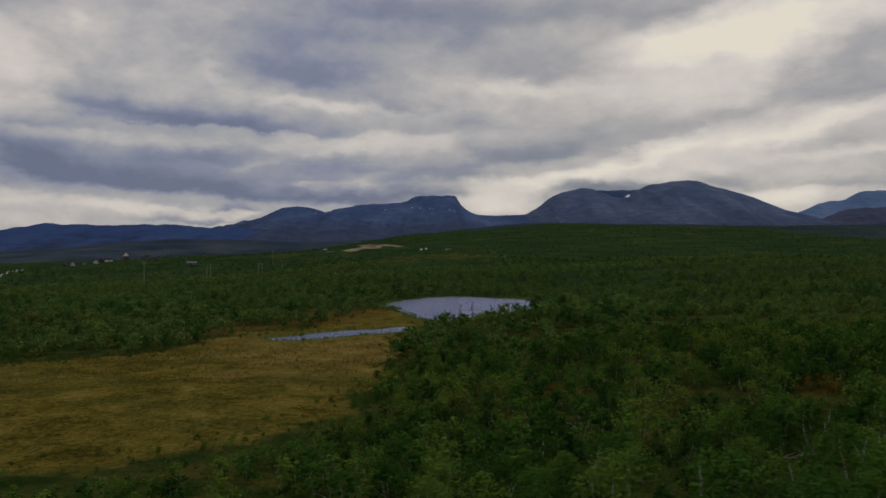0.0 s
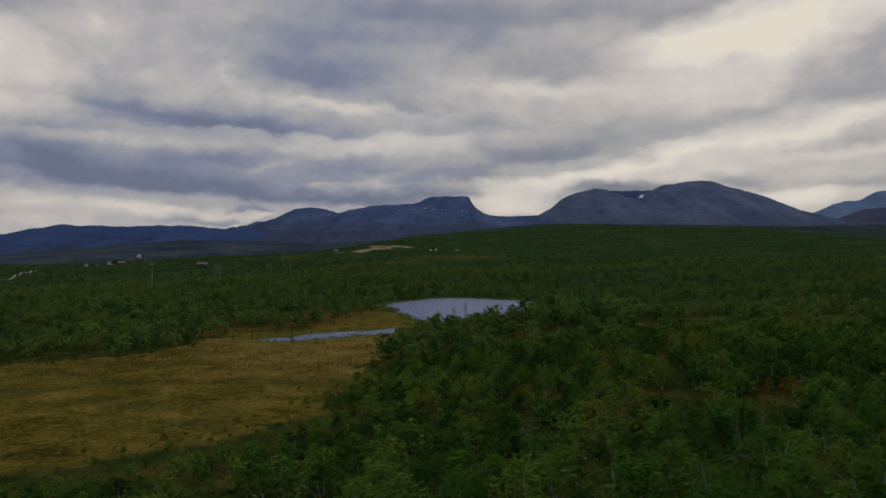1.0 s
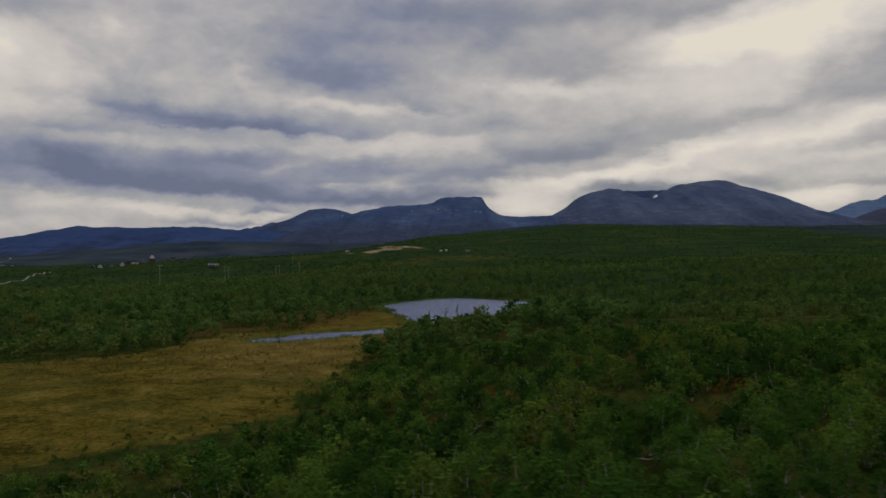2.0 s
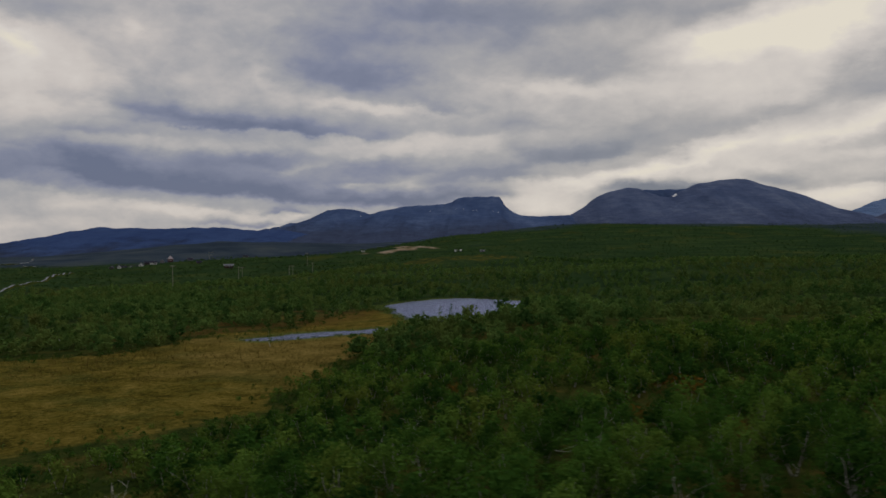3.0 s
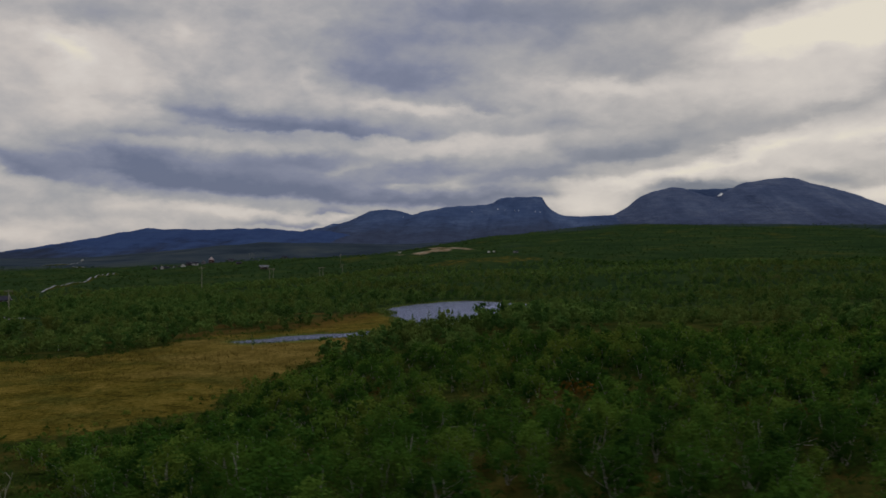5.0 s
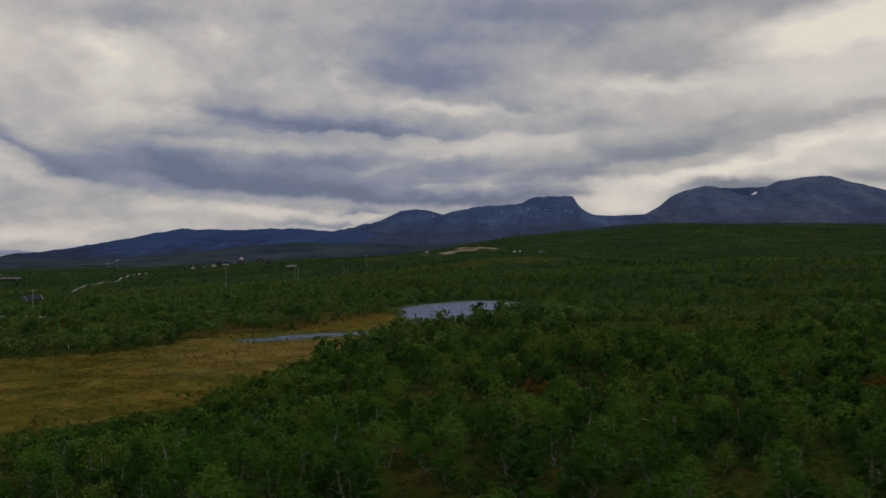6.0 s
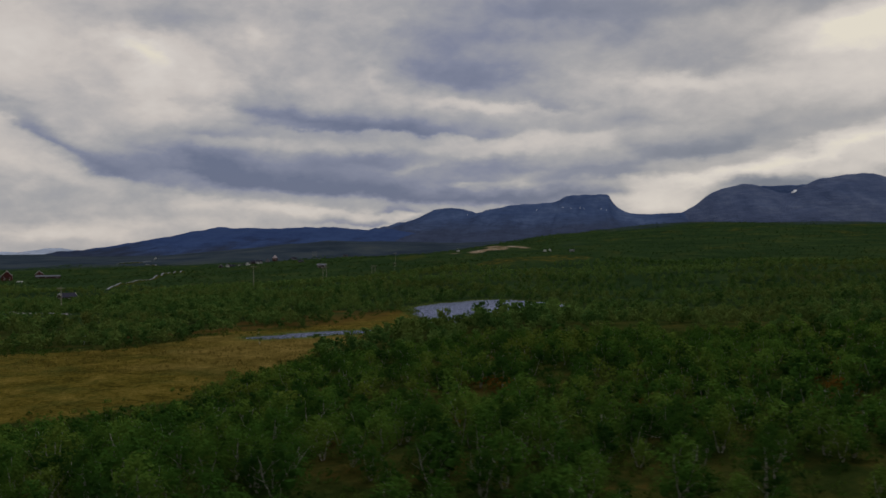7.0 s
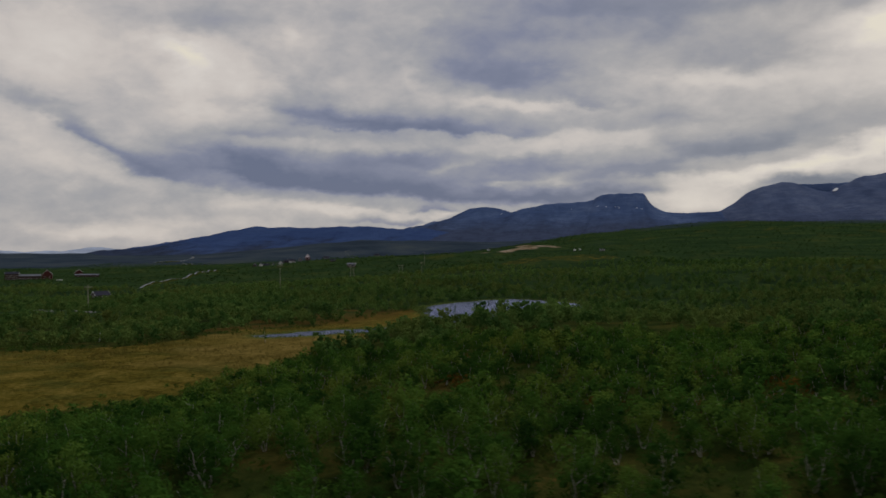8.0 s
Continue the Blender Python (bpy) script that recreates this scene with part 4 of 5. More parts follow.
def tussock(seed, broad=1.0):
    """A clump of sedge blades."""
    r = np.random.default_rng(seed)
    quads = []
    for k in range(6):
        a = r.uniform(0, 2 * math.pi)
        d, s = np.array([math.cos(a), math.sin(a), 0]), np.array([-math.sin(a), math.cos(a), 0])
        at, tall, wide = d * r.uniform(0.02, 0.2), r.uniform(0.15, 0.34), r.uniform(0.012, 0.03) * broad
        tip = at + d * tall * 0.5 + np.array([0, 0, tall])
        quads += [at - s * wide, at + s * wide, tip + s * wide * 0.25, tip - s * wide * 0.25]
    return np.array(quads), np.arange(24).reshape(-1, 4), np.zeros(6)


def sedge_material():
    m, n = material("dry_sedge")
    where = place(n)
    v = n.math("ADD", n.math("MULTIPLY", n.noise(where, 0.25, 5.0, 0.7), 0.8), n.math("MULTIPLY", n.add("ShaderNodeNewGeometry").outputs["Random Per Island"], 0.25))
    finish(n, n.ramp(v, [(0.36, (0.072, 0.068, 0.016)), (0.54, (0.142, 0.110, 0.027)), (0.74, (0.235, 0.175, 0.054))]), 1.0, spec=0.0)
    return m


M_SEDGE = sedge_material()
M_REED = leaf_material("green_reed", (0.060, 0.095, 0.024), (0.105, 0.160, 0.040), (0.160, 0.215, 0.060), (0.15, 0.15, 0.05), 0.4)
tx, ty, chance = loose(-80, 6, 44, 185, 0.9, 25)
clump = rough(tx, ty, 6, 61, 3)
keep = (meadow_depth(tx, ty) > np.where(ty < 84, -13, -2)) & (water_depth(tx, ty) < -0.3) & (chance < 0.5 + 0.5 * clump)
strewn("sedge_tussocks", tx[keep], ty[keep], [tussock(600 + k) for k in range(6)], 26, 0.8, 1.7, M_SEDGE, "straw-coloured sedge tussocks on the wet meadow", "grass")
rx, ry, chance = loose(-34, 46, 145, 300, 0.9, 27)
d = water_depth(rx, ry)
keep = (d > -2.4) & (d < -0.2) & (chance < 0.7)
strewn("shore_sedge", rx[keep], ry[keep], [tussock(640 + k, 2.0) for k in range(4)], 28, 1.2, 2.2, M_REED, "pale green sedge fringing the pond and the pool", "grass")

rx, ry, chance = loose(-14, 12, 186, 262, 1.1, 41)
d = water_depth(rx, ry)
near_tip = ease(12, 6, near_line(rx, ry, [(-8, 234), (-3, 220), (1, 208), (5, 191)]))
keep = (d > -4.0) & (d < 0.7) & (chance < near_tip) & (rough(rx, ry, 4, 91, 2) > -0.1)
strewn("reed_bed", rx[keep], ry[keep], [pattern(680 + k, 34, 0.34, 1.5, 1.7, 6, None, 3.5) for k in range(4)], 42, 0.8, 1.2, M_REED, "fresh green reeds standing in the pond's shallow end", "reeds")


def slim_birch(x, y, tall, seed):
    """A tall thin birch that stands over its neighbours, with sparse leaves."""
    r = np.random.default_rng(seed)
    top = new("slim_birch")
    top.matrix_world = pose(x, y, on_land(x, y) - 0.1, 0, 0, r.uniform(0, 360))
    v, f = stems(r, tall * 1.2, 1.0, 1, 6, 6, 5)
    new("trunk", mesh_from("trunk", v, f, [M_BARK], True)).parent = top
    v, f = leaf_cloud(r, 120, 0.2, tall, 1.2, 9, 1.0)
    new("crown", mesh_from("crown", v, f, [M_LEAF])).parent = top
    return tagged(top, "tall slim birch with sparse leaves by the pond", "birch tree", group="slim birches by the pond")


for k, (bx0, by0, tall) in enumerate([(12.5, 183, 4.6), (15.2, 182, 5.2), (9.0, 181, 3.8), (19.5, 184, 4.0), (-16, 143, 3.6), (32.5, 204, 3.9), (34.5, 206, 4.3), (36.5, 203, 4.5), (35.0, 200, 4.2), (38.5, 206, 4.6), (28.5, 196, 4.4)]):
    slim_birch(bx0, by0, tall, 900 + k)


# ---------------------------------------------------------------- helpers for things
def part(name, bm, mat, parent, label=""):
    me = bpy.data.meshes.new(name)
    bm.to_mesh(me)
    bm.free()
    me.materials.append(mat)
    ob = new(name, me)
    ob.parent = parent
    return tagged(ob, label) if label else ob


def box(x0, x1, y0, y1, z0, z1, bevel=0.0):
    bm = bmesh.new()
    bmesh.ops.create_cube(bm, size=1, matrix=Matrix.Translation(((x0 + x1) / 2, (y0 + y1) / 2, (z0 + z1) / 2)) @ Matrix.Diagonal((x1 - x0, y1 - y0, z1 - z0, 1)))
    if bevel:
        bmesh.ops.bevel(bm, geom=bm.edges[:], offset=bevel, segments=2, affect="EDGES")
    return bm


def rod(points, radii, sides=8):
    v, f = tube(points, radii, sides)
    bm = bmesh.new()
    made = [bm.verts.new(p) for p in v]
    for q in f:
        bm.faces.new([made[i] for i in q])
    bm.faces.new(made[-sides:])
    bm.faces.new(made[:sides][::-1])
    return bm


def slab(corners, thick):
    """A flat board through four corners, thickened downwards along its normal."""
    bm = bmesh.new()
    a, b, c, d = [Vector(p) for p in corners]
    n = (b - a).cross(d - a).normalized() * thick
    lo, hi = [bm.verts.new(p - n) for p in (a, b, c, d)], [bm.verts.new(p) for p in (a, b, c, d)]
    bm.faces.new(hi)
    bm.faces.new(lo[::-1])
    for k in range(4):
        bm.faces.new((lo[k], lo[(k + 1) % 4], hi[(k + 1) % 4], hi[k]))
    return bm


M_RED = plain_material("red_painted_boards", (0.060, 0.020, 0.020), (0.100, 0.032, 0.030), 0.8, 0.8)
M_BROWN = plain_material("dark_brown_boards", (0.045, 0.030, 0.026), (0.075, 0.050, 0.042), 0.8, 0.8)
M_GREY_WALL = plain_material("grey_boards", (0.17, 0.17, 0.20), (0.25, 0.25, 0.28), 0.8, 0.8)
M_WHITE = plain_material("white_paint", (0.70, 0.70, 0.71), (0.80, 0.80, 0.80), 0.6, 1.0)
M_ROOF_DARK = plain_material("dark_roofing", (0.024, 0.025, 0.040), (0.044, 0.045, 0.066), 0.9, 0.6, spec=0.05)
M_ROOF_LIGHT = plain_material("pale_sheet_roofing", (0.11, 0.12, 0.15), (0.17, 0.18, 0.22), 0.6, 0.6)
M_ROOF_PINK = plain_material("weathered_shingles", (0.40, 0.34, 0.37), (0.52, 0.45, 0.48), 0.8, 0.6)
M_POLE = plain_material("grey_timber", (0.22, 0.21, 0.17), (0.36, 0.34, 0.28), 0.9, 2.0)
M_TYRE = plain_material("black_rubber", (0.012, 0.012, 0.012), (0.03, 0.03, 0.03), 0.9, 4.0)
M_PORCELAIN = plain_material("brown_porcelain", (0.06, 0.03, 0.02), (0.09, 0.05, 0.03), 0.3, 4.0)
M_STONE = plain_material("pale_lichen_stone", (0.14, 0.14, 0.135), (0.36, 0.36, 0.35), 0.9, 2.5, bump=0.6)
M_DEADWOOD = plain_material("bleached_wood", (0.22, 0.21, 0.185), (0.48, 0.46, 0.42), 0.85, 3.0)
M_ROAD = plain_material("pale_gravel_road", (0.13, 0.14, 0.16), (0.26, 0.27, 0.30), 0.9, 0.4)


def glass_material():
    m, n = material("window_glass")
    finish(n, (0.03, 0.035, 0.045), 0.08, n.noise(place(n), 3.0), 0.05, 0.01, spec=0.5)
    return m


M_GLASS = glass_material()


def house(name, x, y, turn, length, depth, eaves, ridge, wall, roof, label, trim=None, windows=3, storeys=1, chimney=True):
    """A gabled building: its long side faces -y before it is turned."""
    top = new(name)
    top.matrix_world = pose(x, y, on_land(x, y) - 0.25, 0, 0, turn)
    L, D = length / 2, depth / 2
    bm = bmesh.new()
    ring = [(-D, 0), (D, 0), (D, eaves), (0, ridge - 0.12), (-D, eaves)]
    a = [bm.verts.new((-L, v, z)) for v, z in ring]
    b = [bm.verts.new((L, v, z)) for v, z in ring]
    bm.faces.new(a)
    bm.faces.new(b[::-1])
    for k in range(5):
        bm.faces.new((a[k], b[k], b[(k + 1) % 5], a[(k + 1) % 5]))
    bmesh.ops.recalc_face_normals(bm, faces=bm.faces)
    part("wall", bm, wall, top)
    over = 0.5
    drop = (ridge - eaves) / D * over
    for side in (-1, 1):
        e, z = side * (D + over), eaves - drop
        corners = [(-L - over, 0, ridge), (-L - over, e, z), (L + over, e, z), (L + over, 0, ridge)]
        part("roof", slab(corners if side < 0 else corners[::-1], 0.18), roof, top)
        if trim:
            for end in (-1, 1):
                u = end * (L + over + 0.04)
                part("barge_board", slab([(u - 0.05, 0, ridge + 0.05), (u - 0.05, e, z + 0.05), (u + 0.05, e, z + 0.05), (u + 0.05, 0, ridge + 0.05)] if side < 0 else
                                         [(u + 0.05, 0, ridge + 0.05), (u + 0.05, e, z + 0.05), (u - 0.05, e, z + 0.05), (u - 0.05, 0, ridge + 0.05)], 0.32), trim, top)
    for floor in range(storeys):
        z0 = 1.1 + floor * 2.7
        for k in range(windows):
            u = -L + length * (k + 0.5) / windows
            frame_ob = part("window", box(u - 0.65, u + 0.65, -D - 0.07, -D + 0.02, z0, z0 + 1.35), trim or M_WHITE, top)
            part("pane", box(u - 0.5, u + 0.5, -D - 0.10, -D - 0.06, z0 + 0.14, z0 + 1.21), M_GLASS, frame_ob)
        for end in (-1, 1):
            for v in (-D * 0.45, D * 0.45):
                frame_ob = part("window", box(min(end * (L - 0.02), end * (L + 0.07)), max(end * (L - 0.02), end * (L + 0.07)), v - 0.6, v + 0.6, z0, z0 + 1.35), trim or M_WHITE, top)
                part("pane", box(min(end * (L + 0.06), end * (L + 0.10)), max(end * (L + 0.06), end * (L + 0.10)), v - 0.46, v + 0.46, z0 + 0.14, z0 + 1.21), M_GLASS, frame_ob)
    part("door", box(L * 0.15, L * 0.15 + 0.95, -D - 0.06, -D + 0.02, 0.3, 2.35), M_ROOF_DARK, top)
    if chimney:
        part("chimney", box(L * 0.3, L * 0.3 + 0.7, 0.2, 0.9, ridge - 0.8, ridge + 0.9, 0.04), M_STONE, top)
    return tagged(top, label, "house")


house("cabin", -287, 459, 62, 9.2, 6.2, 2.7, 4.9, M_BROWN, M_ROOF_DARK, "dark brown timber cabin with white barge boards among birches", M_WHITE, 3, 1, False)
house("house", -706, 919, 128, 12, 13, 7.0, 13.0, M_RED, M_ROOF_DARK, "large red-brown gabled house with white trim", M_WHITE, 4, 2)
house("lodge", -726, 909, 36, 28, 9, 5.6, 7.6, M_BROWN, M_ROOF_LIGHT, "long low dark lodge with a pale roof", M_WHITE, 9, 1, False)
house("lodge", -740, 895, 36, 16, 11, 9.0, 11.4, M_BROWN, M_ROOF_DARK, "tall dark brown lodge with many windows", M_WHITE, 5, 3)
house("house", -759, 1050, 128, 11, 11, 6.5, 11.0, M_RED, M_ROOF_DARK, "red painted house with a dark roof", M_WHITE, 3, 2)
house("carport", -734, 1036, 36, 32, 6, 3.4, 4.8, M_BROWN, M_ROOF_LIGHT, "long open dark carport with a pale roof", None, 4, 1, False)
house("hut", -247, 829, 18, 9.0, 5, 3.0, 4.2, M_BROWN, M_ROOF_LIGHT, "small dark hut with a pale roof among birches", M_WHITE, 3, 1, False)
VILLAGE = [(-553, 1212, 100, 11, 9, 3.2, 6.6, M_BROWN, M_ROOF_DARK), (-535, 1198, 110, 9, 8, 3.0, 6.4, M_WHITE, M_ROOF_DARK), (-505, 1208, 100, 9, 9, 3.2, 6.5, M_WHITE, M_ROOF_DARK),
           (-544, 1220, 20, 13, 8, 3.2, 6.0, M_RED, M_ROOF_DARK), (-494, 1226, 25, 14, 9, 4.0, 7.0, M_WHITE, M_ROOF_DARK), (-487, 1243, 110, 12, 9, 4.0, 7.2, M_GREY_WALL, M_ROOF_DARK),
           (-505, 1230, 30, 14, 8, 3.6, 6.8, M_BROWN, M_ROOF_DARK), (-465, 1302, 35, 12, 8, 3.2, 6.0, M_GREY_WALL, M_ROOF_DARK), (-411, 1195, 20, 11, 8, 3.0, 5.6, M_BROWN, M_ROOF_DARK),
           (-377, 1312, 15, 11, 7, 3.0, 5.2, M_GREY_WALL, M_ROOF_DARK), (-435, 1360, 10, 10, 6, 2.8, 4.6, M_WHITE, M_ROOF_LIGHT),
           (-546, 1343, 100, 10, 9, 3.6, 7.4, M_BROWN, M_ROOF_DARK), (-537, 1343, 20, 13, 9, 3.6, 7.4, M_WHITE, M_ROOF_DARK), (-526, 1343, 110, 11, 9, 3.6, 7.4, M_GREY_WALL, M_ROOF_DARK), (-566, 1308, 95, 10, 9, 3.6, 7.4, M_WHITE, M_ROOF_DARK), (-569, 1288, 30, 14, 9, 3.6, 7.4, M_BROWN, M_ROOF_DARK), (-553, 1328, 105, 10, 9, 3.6, 7.4, M_RED, M_ROOF_DARK), (-550, 1298, 15, 12, 9, 3.6, 7.4, M_GREY_WALL, M_ROOF_DARK)]
for hx, hy, turn, hl, hd, he, hr, hw, hroof in VILLAGE:
    tone = {M_BROWN: "dark brown", M_WHITE: "white", M_RED: "red", M_GREY_WALL: "grey"}[hw]
    tagged(house("house", hx, hy, turn, hl * 0.70, hd * 0.66, he * 0.80, hr * 0.76, hw, hroof, "small %s gabled house in the far village" % tone, M_GREY_WALL, 3), group="village houses")


def chapel(x, y):
    top = new("chapel")
    top.matrix_world = pose(x, y, on_land(x, y) - 0.3, 0, 0, 30) @ Matrix.Scale(0.82, 4)
    part("wall", box(-4.4, 4.4, -4.4, 4.4, 0, 5.5), M_RED, top)
    bm = bmesh.new()
    bmesh.ops.create_cone(bm, cap_ends=True, segments=4, radius1=7.0, radius2=0.25, depth=6.5, matrix=Matrix.Translation((0, 0, 8.7)) @ Matrix.Rotation(radians(45), 4, "Z"))
    part("roof", bm, M_ROOF_PINK, top)
    for u in (-2.4, 0.0, 2.4):
        frame_ob = part("window", box(u - 0.6, u + 0.6, -4.47, -4.38, 1.8, 3.8), M_WHITE, top)
        part("pane", box(u - 0.45, u + 0.45, -4.50, -4.46, 1.95, 3.65), M_GLASS, frame_ob)
    part("door", box(-4.46, -4.38, -0.7, 0.7, 0.2, 2.6), M_ROOF_DARK, top)
    return tagged(top, "red chapel with a steep pale pyramid roof", "chapel")


chapel(-480, 1257)


def power_pole(x, y, tall, gap, turn, label):
    """Two timber poles that carry a cross-arm with three insulators."""
    top = new("power_pole")
    top.matrix_world = pose(x, y, on_land(x, y) - 0.5, 0, 0, turn)
    for u in (-gap / 2, gap / 2) if gap > 2.5 else (0.0,):
        part("pole", rod([(u, 0, 0), (u, 0, tall * 0.5), (u, 0, tall)], [0.19, 0.16, 0.12]), M_POLE, top)
    part("crossarm", box(-gap * 0.95, gap * 0.95, -0.13, 0.13, tall - 0.9, tall - 0.62, 0.02), M_POLE, top)
    if gap > 2.5:
        part("brace", rod([(-gap / 2, 0, tall * 0.62), (gap / 2, 0, tall - 1.2)], [0.06, 0.06], 6), M_POLE, top)
    for u in (-gap * 0.85, 0.0, gap * 0.85):
        part("insulator", rod([(u, 0, tall - 1.9), (u, 0, tall - 1.5), (u, 0, tall - 0.9)], [0.09, 0.12, 0.07], 8), M_PORCELAIN, top)
    return tagged(top, label, "power pole", group="power line")


for px, py, tall, gap in ((-161, 463, 15.0, 1.7), (-167, 611, 13.0, 2.8), (-163, 821, 15.0, 1.5), (-135, 640, 10.0, 2.8), (-141.5, 254, 10.5, 1.4), (-121, 655, 9.0, 1.4)):
    power_pole(px, py, tall, gap, 25, "grey timber power pole with a wide cross-arm")
power_pole(-500, 1500, 27, 5.5, 20, "tall far grey power pylon on the moor")


def van(x, y, turn):
    top = new("van")
    top.matrix_world = pose(x, y, on_land(x, y), 0, 0, turn)
    part("body", box(-2.6, 2.6, -1.0, 1.0, 0.45, 2.5, 0.22), M_WHITE, top)
    part("window", box(-2.2, 1.6, -1.02, -0.99, 1.45, 2.1), M_GLASS, top, "dark glass")
    for u in (-1.7, 1.7):
        for v in (-0.95, 0.95):
            bm = bmesh.new()
            bmesh.ops.create_cone(bm, cap_ends=True, segments=14, radius1=0.36, radius2=0.36, depth=0.24, matrix=Matrix.Translation((u, v, 0.36)) @ Matrix.Rotation(radians(90), 4, "X"))
            part("wheel", bm, M_TYRE, top)
    return tagged(top, "white van parked on the far slope", "van", group="parked vans")


for vx, vy, turn in ((-19.0, 983, 78), (-13.0, 985, 84), (-173, 1247, 10)):
    van(vx, vy, turn)
house("shed", 13, 986, 8, 5.5, 3.2, 1.8, 2.5, M_GREY_WALL, M_ROOF_LIGHT, "low grey shed with a pale roof", None, 3, 1, False)


def shelter(x, y):
    """A low white hooped cover."""
    bm = bmesh.new()
    rows = []
    for u in np.linspace(-3, 3, 7):
        rows.append([bm.verts.new((u, 1.3 * math.cos(a), 0.2 + 1.5 * math.sin(a))) for a in np.linspace(0, math.pi, 11)])
    for a, b in zip(rows, rows[1:]):
        for k in range(10):
            bm.faces.new((a[k], a[k + 1], b[k + 1], b[k]))
    bm.faces.new(rows[0])
    bm.faces.new(rows[-1][::-1])
    top = new("tunnel_tent")
    top.matrix_world = pose(x, y, on_land(x, y) - 0.3, 0, 0, 20)
    part("cover", bm, M_WHITE, top)
    return tagged(top, "low white hooped tent beside the houses", "tent")


shelter(-632, 850)


def strip(name, line, wide, mat, label, lift=0.12):
    """A road laid on the land along a line."""
    pts = []
    for (ax, ay), (bx, by) in zip(line, line[1:]):
        for t in np.linspace(0, 1, 24, endpoint=False):
            pts.append((ax + (bx - ax) * t, ay + (by - ay) * t))
    pts.append(line[-1])
    pts = np.array(pts)
    way_on = np.gradient(pts, axis=0)
    way_on /= np.linalg.norm(way_on, axis=1)[:, None]
    side = np.stack([-way_on[:, 1], way_on[:, 0]], 1)
    run = np.arange(len(pts))
    lift = lift * np.minimum(1.0, np.minimum(run, run[::-1]) / 8)
    verts = []
    for across in (-2.4, -1.0, 0.0, 1.0, 2.4):
        q = pts + side * across * wide / 2
        z = land(pts[:, 0], pts[:, 1]) + lift + 0.1 * (1 - across ** 2) if abs(across) <= 1 else land(q[:, 0], q[:, 1]) - 1.0
        verts.append(np.column_stack([q, z]))
    verts = np.concatenate(verts)
    me = mesh_from(name, verts, grid_faces(5, len(pts))[:, ::-1], [mat, M_GROUND], True)
    banks = np.zeros((4, len(pts) - 1), np.int32)
    banks[0] = banks[3] = 1
    me.polygons.foreach_set("material_index", banks.ravel())
    return tagged(new(name, me), label, "road", kind="structure")


strip("road_1", ROAD, 1.8, M_ROAD, "pale grey road on a low bank through the birches", 2.0)
strip("road_2", [(-1035, 1670), (-1012, 1725), (-1060, 1860), (-1148, 2023)], 4, M_ROAD, "pale far road over the moor", 1.0)
strip("road_3", [(-983, 1701), (-948, 1656), (-898, 1606)], 4, M_ROAD, "pale far side road over the moor", 1.0)
house("house", -1152, 2035, 120, 6, 5, 2.8, 4.4, M_WHITE, M_ROOF_LIGHT, "lone white house on the far moor", None, 3, 1, False)


# ---------------------------------------------------------------- stones, dead wood, a stake
def boulder_mesh(seed):
    r = np.random.default_rng(seed)
    bm = bmesh.new()
    bmesh.ops.create_icosphere(bm, subdivisions=3, radius=0.5)
    off = Vector(r.uniform(0, 50, 3))
    for v in bm.verts:
        k = 1 + 0.35 * noise.noise(v.co * 2.2 + off) + 0.12 * noise.noise(v.co * 6 + off)
        v.co = Vector((v.co.x * 1.25, v.co.y, v.co.z * 0.72)) * k
    me = bpy.data.meshes.new("boulder")
    bm.to_mesh(me)
    bm.free()
    me.materials.append(M_STONE)
    for p in me.polygons:
        p.use_smooth = True
    return me


STONES = [boulder_mesh(k) for k in range(4)]
stone_r = np.random.default_rng(31)
STONE_AT = [(71.9, 71.2, 0.45), (74.5, 84, 0.5), (66, 79, 0.5), (34, 92, 0.6), (82, 92, 0.8)]
for k in range(30):
    u = stone_r.uniform(0, 1)
    STONE_AT.append((-114 - 54 * u, 221 + 27 * u + stone_r.normal() * 2.2, stone_r.uniform(0.25, 0.75)))
for bx0, by0, size in STONE_AT:
    ob = new("boulder", STONES[stone_r.integers(0, 4)])
    ob.matrix_world = pose(bx0, by0, on_land(bx0, by0) + size * 0.15, 0, 0, stone_r.uniform(0, 360)) @ Matrix.Scale(size, 4)
    tagged(ob, "pale lichen-covered boulder lying on the heath", "boulder", group="boulders")


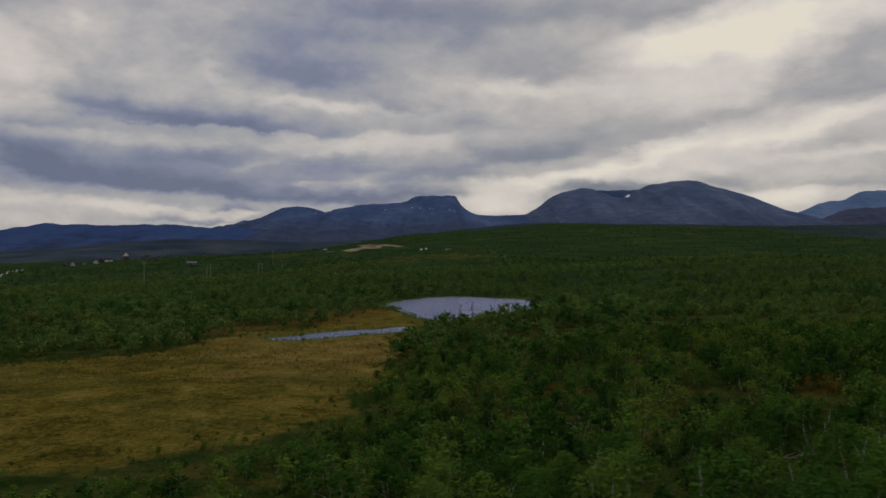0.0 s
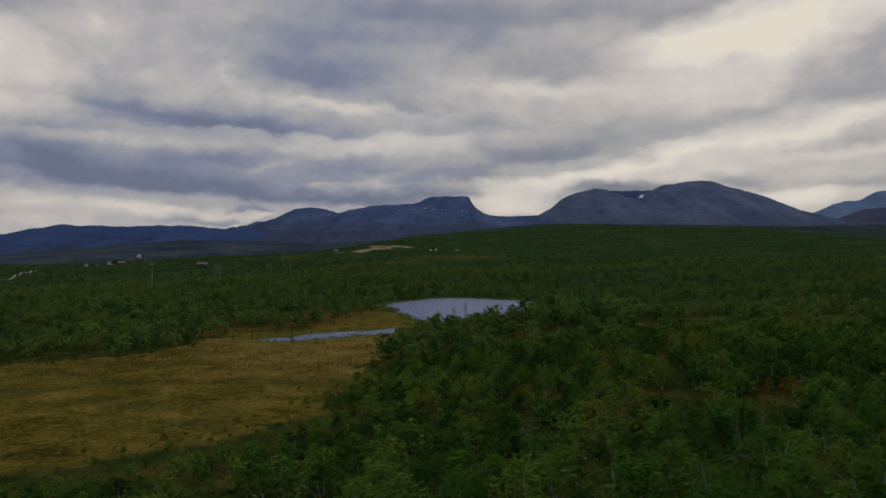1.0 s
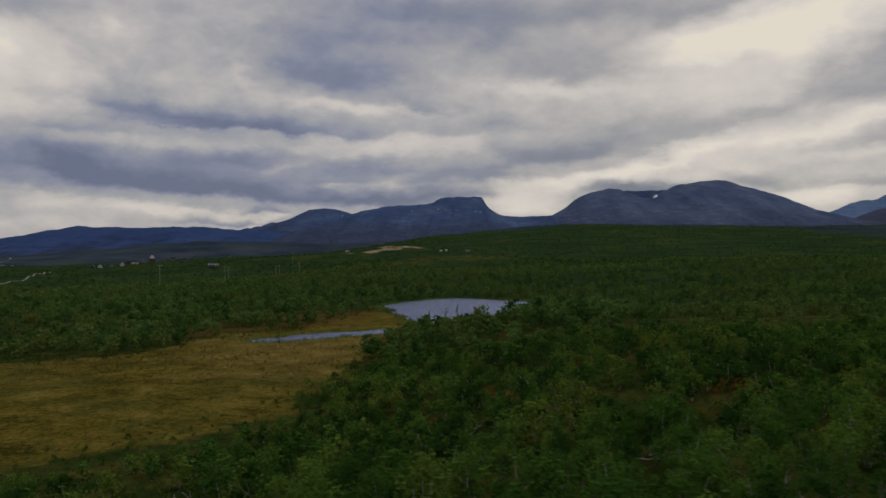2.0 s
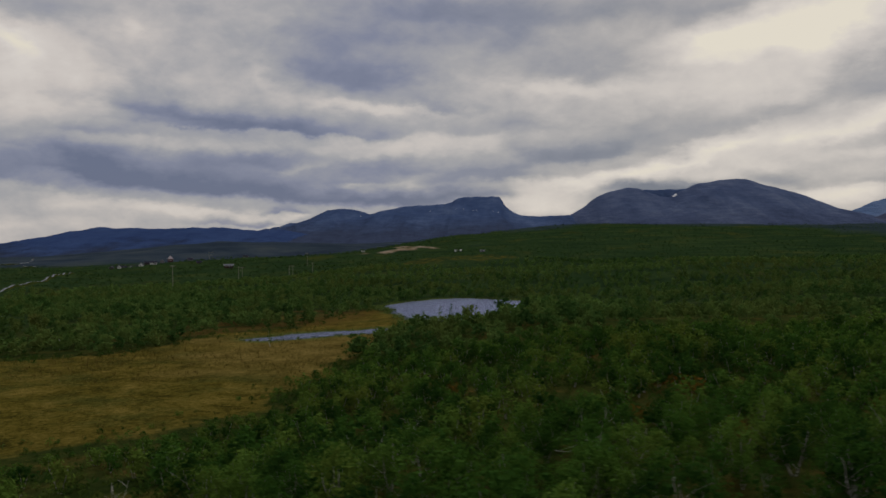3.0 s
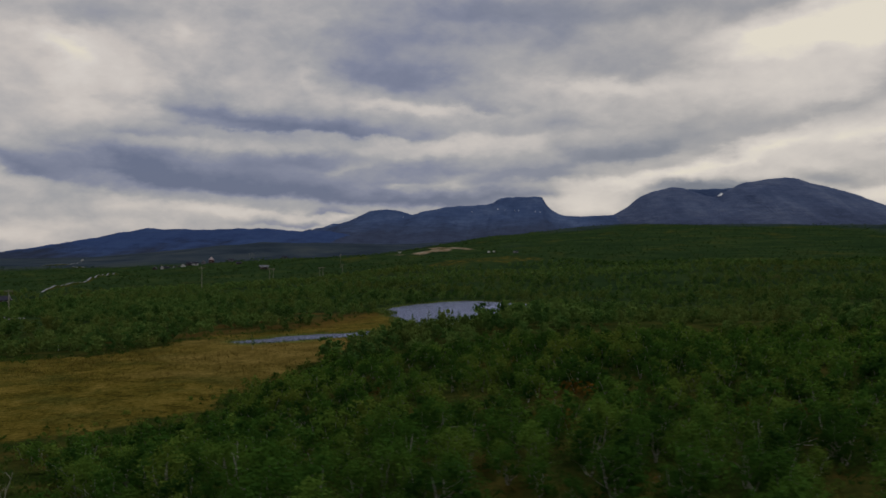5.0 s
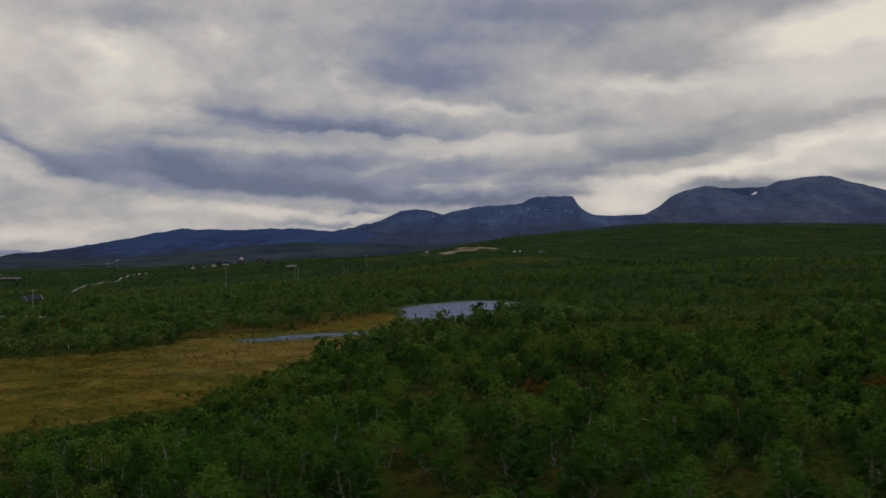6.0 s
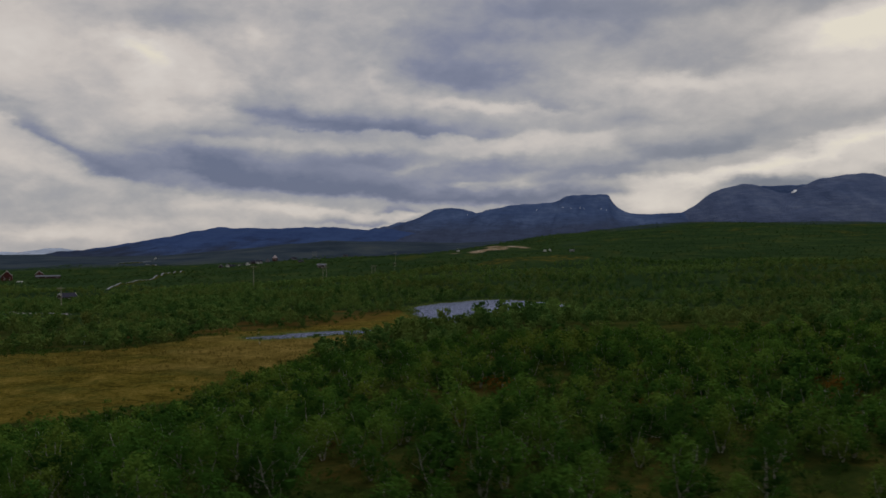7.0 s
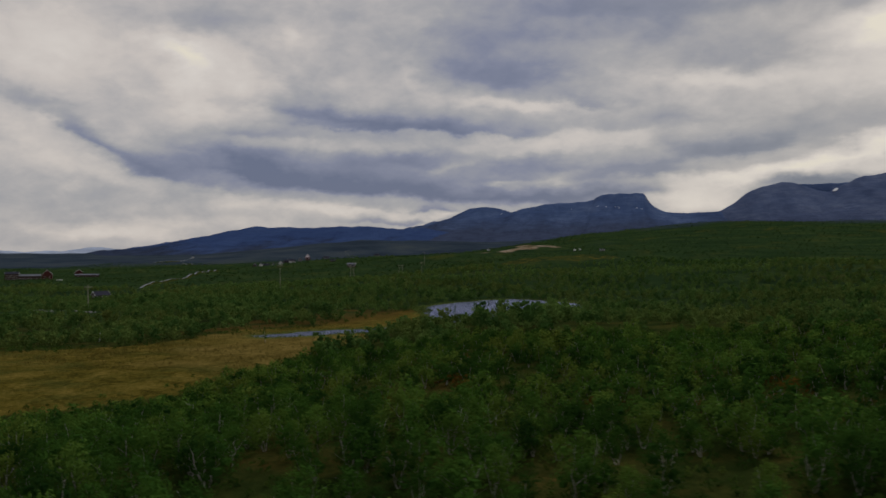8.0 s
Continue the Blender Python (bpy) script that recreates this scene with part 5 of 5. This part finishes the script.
def snag(x, y, tall, lean, seed):
    """A dead birch: bare bleached stems with a few broken limbs."""
    r = np.random.default_rng(seed)
    top = new("dead_birch")
    top.matrix_world = pose(x, y, on_land(x, y) - 0.1, 0, 0, r.uniform(0, 360))
    for k in range(int(r.integers(2, 4))):
        a = r.uniform(0, 2 * math.pi)
        h = tall * r.uniform(0.75, 1.05)
        pts = [(lean * f * math.cos(a) + r.normal() * 0.05, lean * f * math.sin(a) + r.normal() * 0.05, h * f) for f in np.linspace(0, 1, 6)]
        stem = part("stem", rod(pts, [0.027, 0.024, 0.02, 0.016, 0.011, 0.005], 7), M_DEADWOOD, top)
        for j in range(3):
            p = pts[2 + j]
            b = r.uniform(0, 2 * math.pi)
            q = r.uniform(0.4, 0.8)
            part("limb", rod([p, (p[0] + q * 0.5 * math.cos(b), p[1] + q * 0.5 * math.sin(b), p[2] + q * 0.4), (p[0] + q * math.cos(b), p[1] + q * math.sin(b), p[2] + q * 0.55)], [0.016, 0.011, 0.005], 5), M_DEADWOOD, stem)
    return tagged(top, "bare bleached dead birch standing among green ones", "dead tree", group="dead birches")


for k, (dx, dy, tall) in enumerate([(18.3, 56.5, 2.7), (0.5, 57, 2.6), (2.6, 43, 2.2), (45.5, 48, 2.6), (17, 45.5, 3.0), (63, 60, 2.4), (80, 72, 2.6), (24, 75, 2.4)]):
    snag(dx, dy, tall, 0.7, 700 + k)


def fallen(x, y, turn, long, seed):
    r = np.random.default_rng(seed)
    top = new("fallen_trunk")
    top.matrix_world = pose(x, y, on_land(x, y) + 0.45, 0, 8, turn)
    pts = [(long * (f - 0.5), r.normal() * 0.08, r.normal() * 0.04) for f in np.linspace(0, 1, 7)]
    stem = part("stem", rod(pts, [0.09, 0.085, 0.075, 0.065, 0.05, 0.035, 0.015], 8), M_DEADWOOD, top)
    for j in range(4):
        p = pts[2 + j]
        b = r.uniform(-0.9, 0.9)
        part("limb", rod([p, (p[0] + 0.5, p[1] + 0.6 * b, p[2] + 0.35), (p[0] + 1.0, p[1] + 1.0 * b, p[2] + 0.55)], [0.04, 0.028, 0.008], 6), M_DEADWOOD, stem)
    return tagged(top, "grey fallen birch trunk lying in the heath", "fallen trunk", group="fallen trunks")


for k, (dx, dy, turn, long) in enumerate([(32.5, 55.7, 60, 5.0), (29, 47, 15, 3.6), (20, 52, 170, 3.4), (55, 50, 30, 4.0)]):
    fallen(dx, dy, turn, long, 800 + k)

stake = new("marker_stake")
stake.matrix_world = pose(-57, 146, on_land(-57, 146) - 0.2, 0, 3, 0)
part("post", rod([(0, 0, 0), (0, 0, 1.2), (0, 0, 2.4)], [0.07, 0.07, 0.06], 8), M_WHITE, stake)
part("cap", rod([(0, 0, 2.38), (0, 0, 2.6)], [0.09, 0.08], 8), M_WHITE, stake)
tagged(stake, "white marker stake at the meadow's edge", "stake")
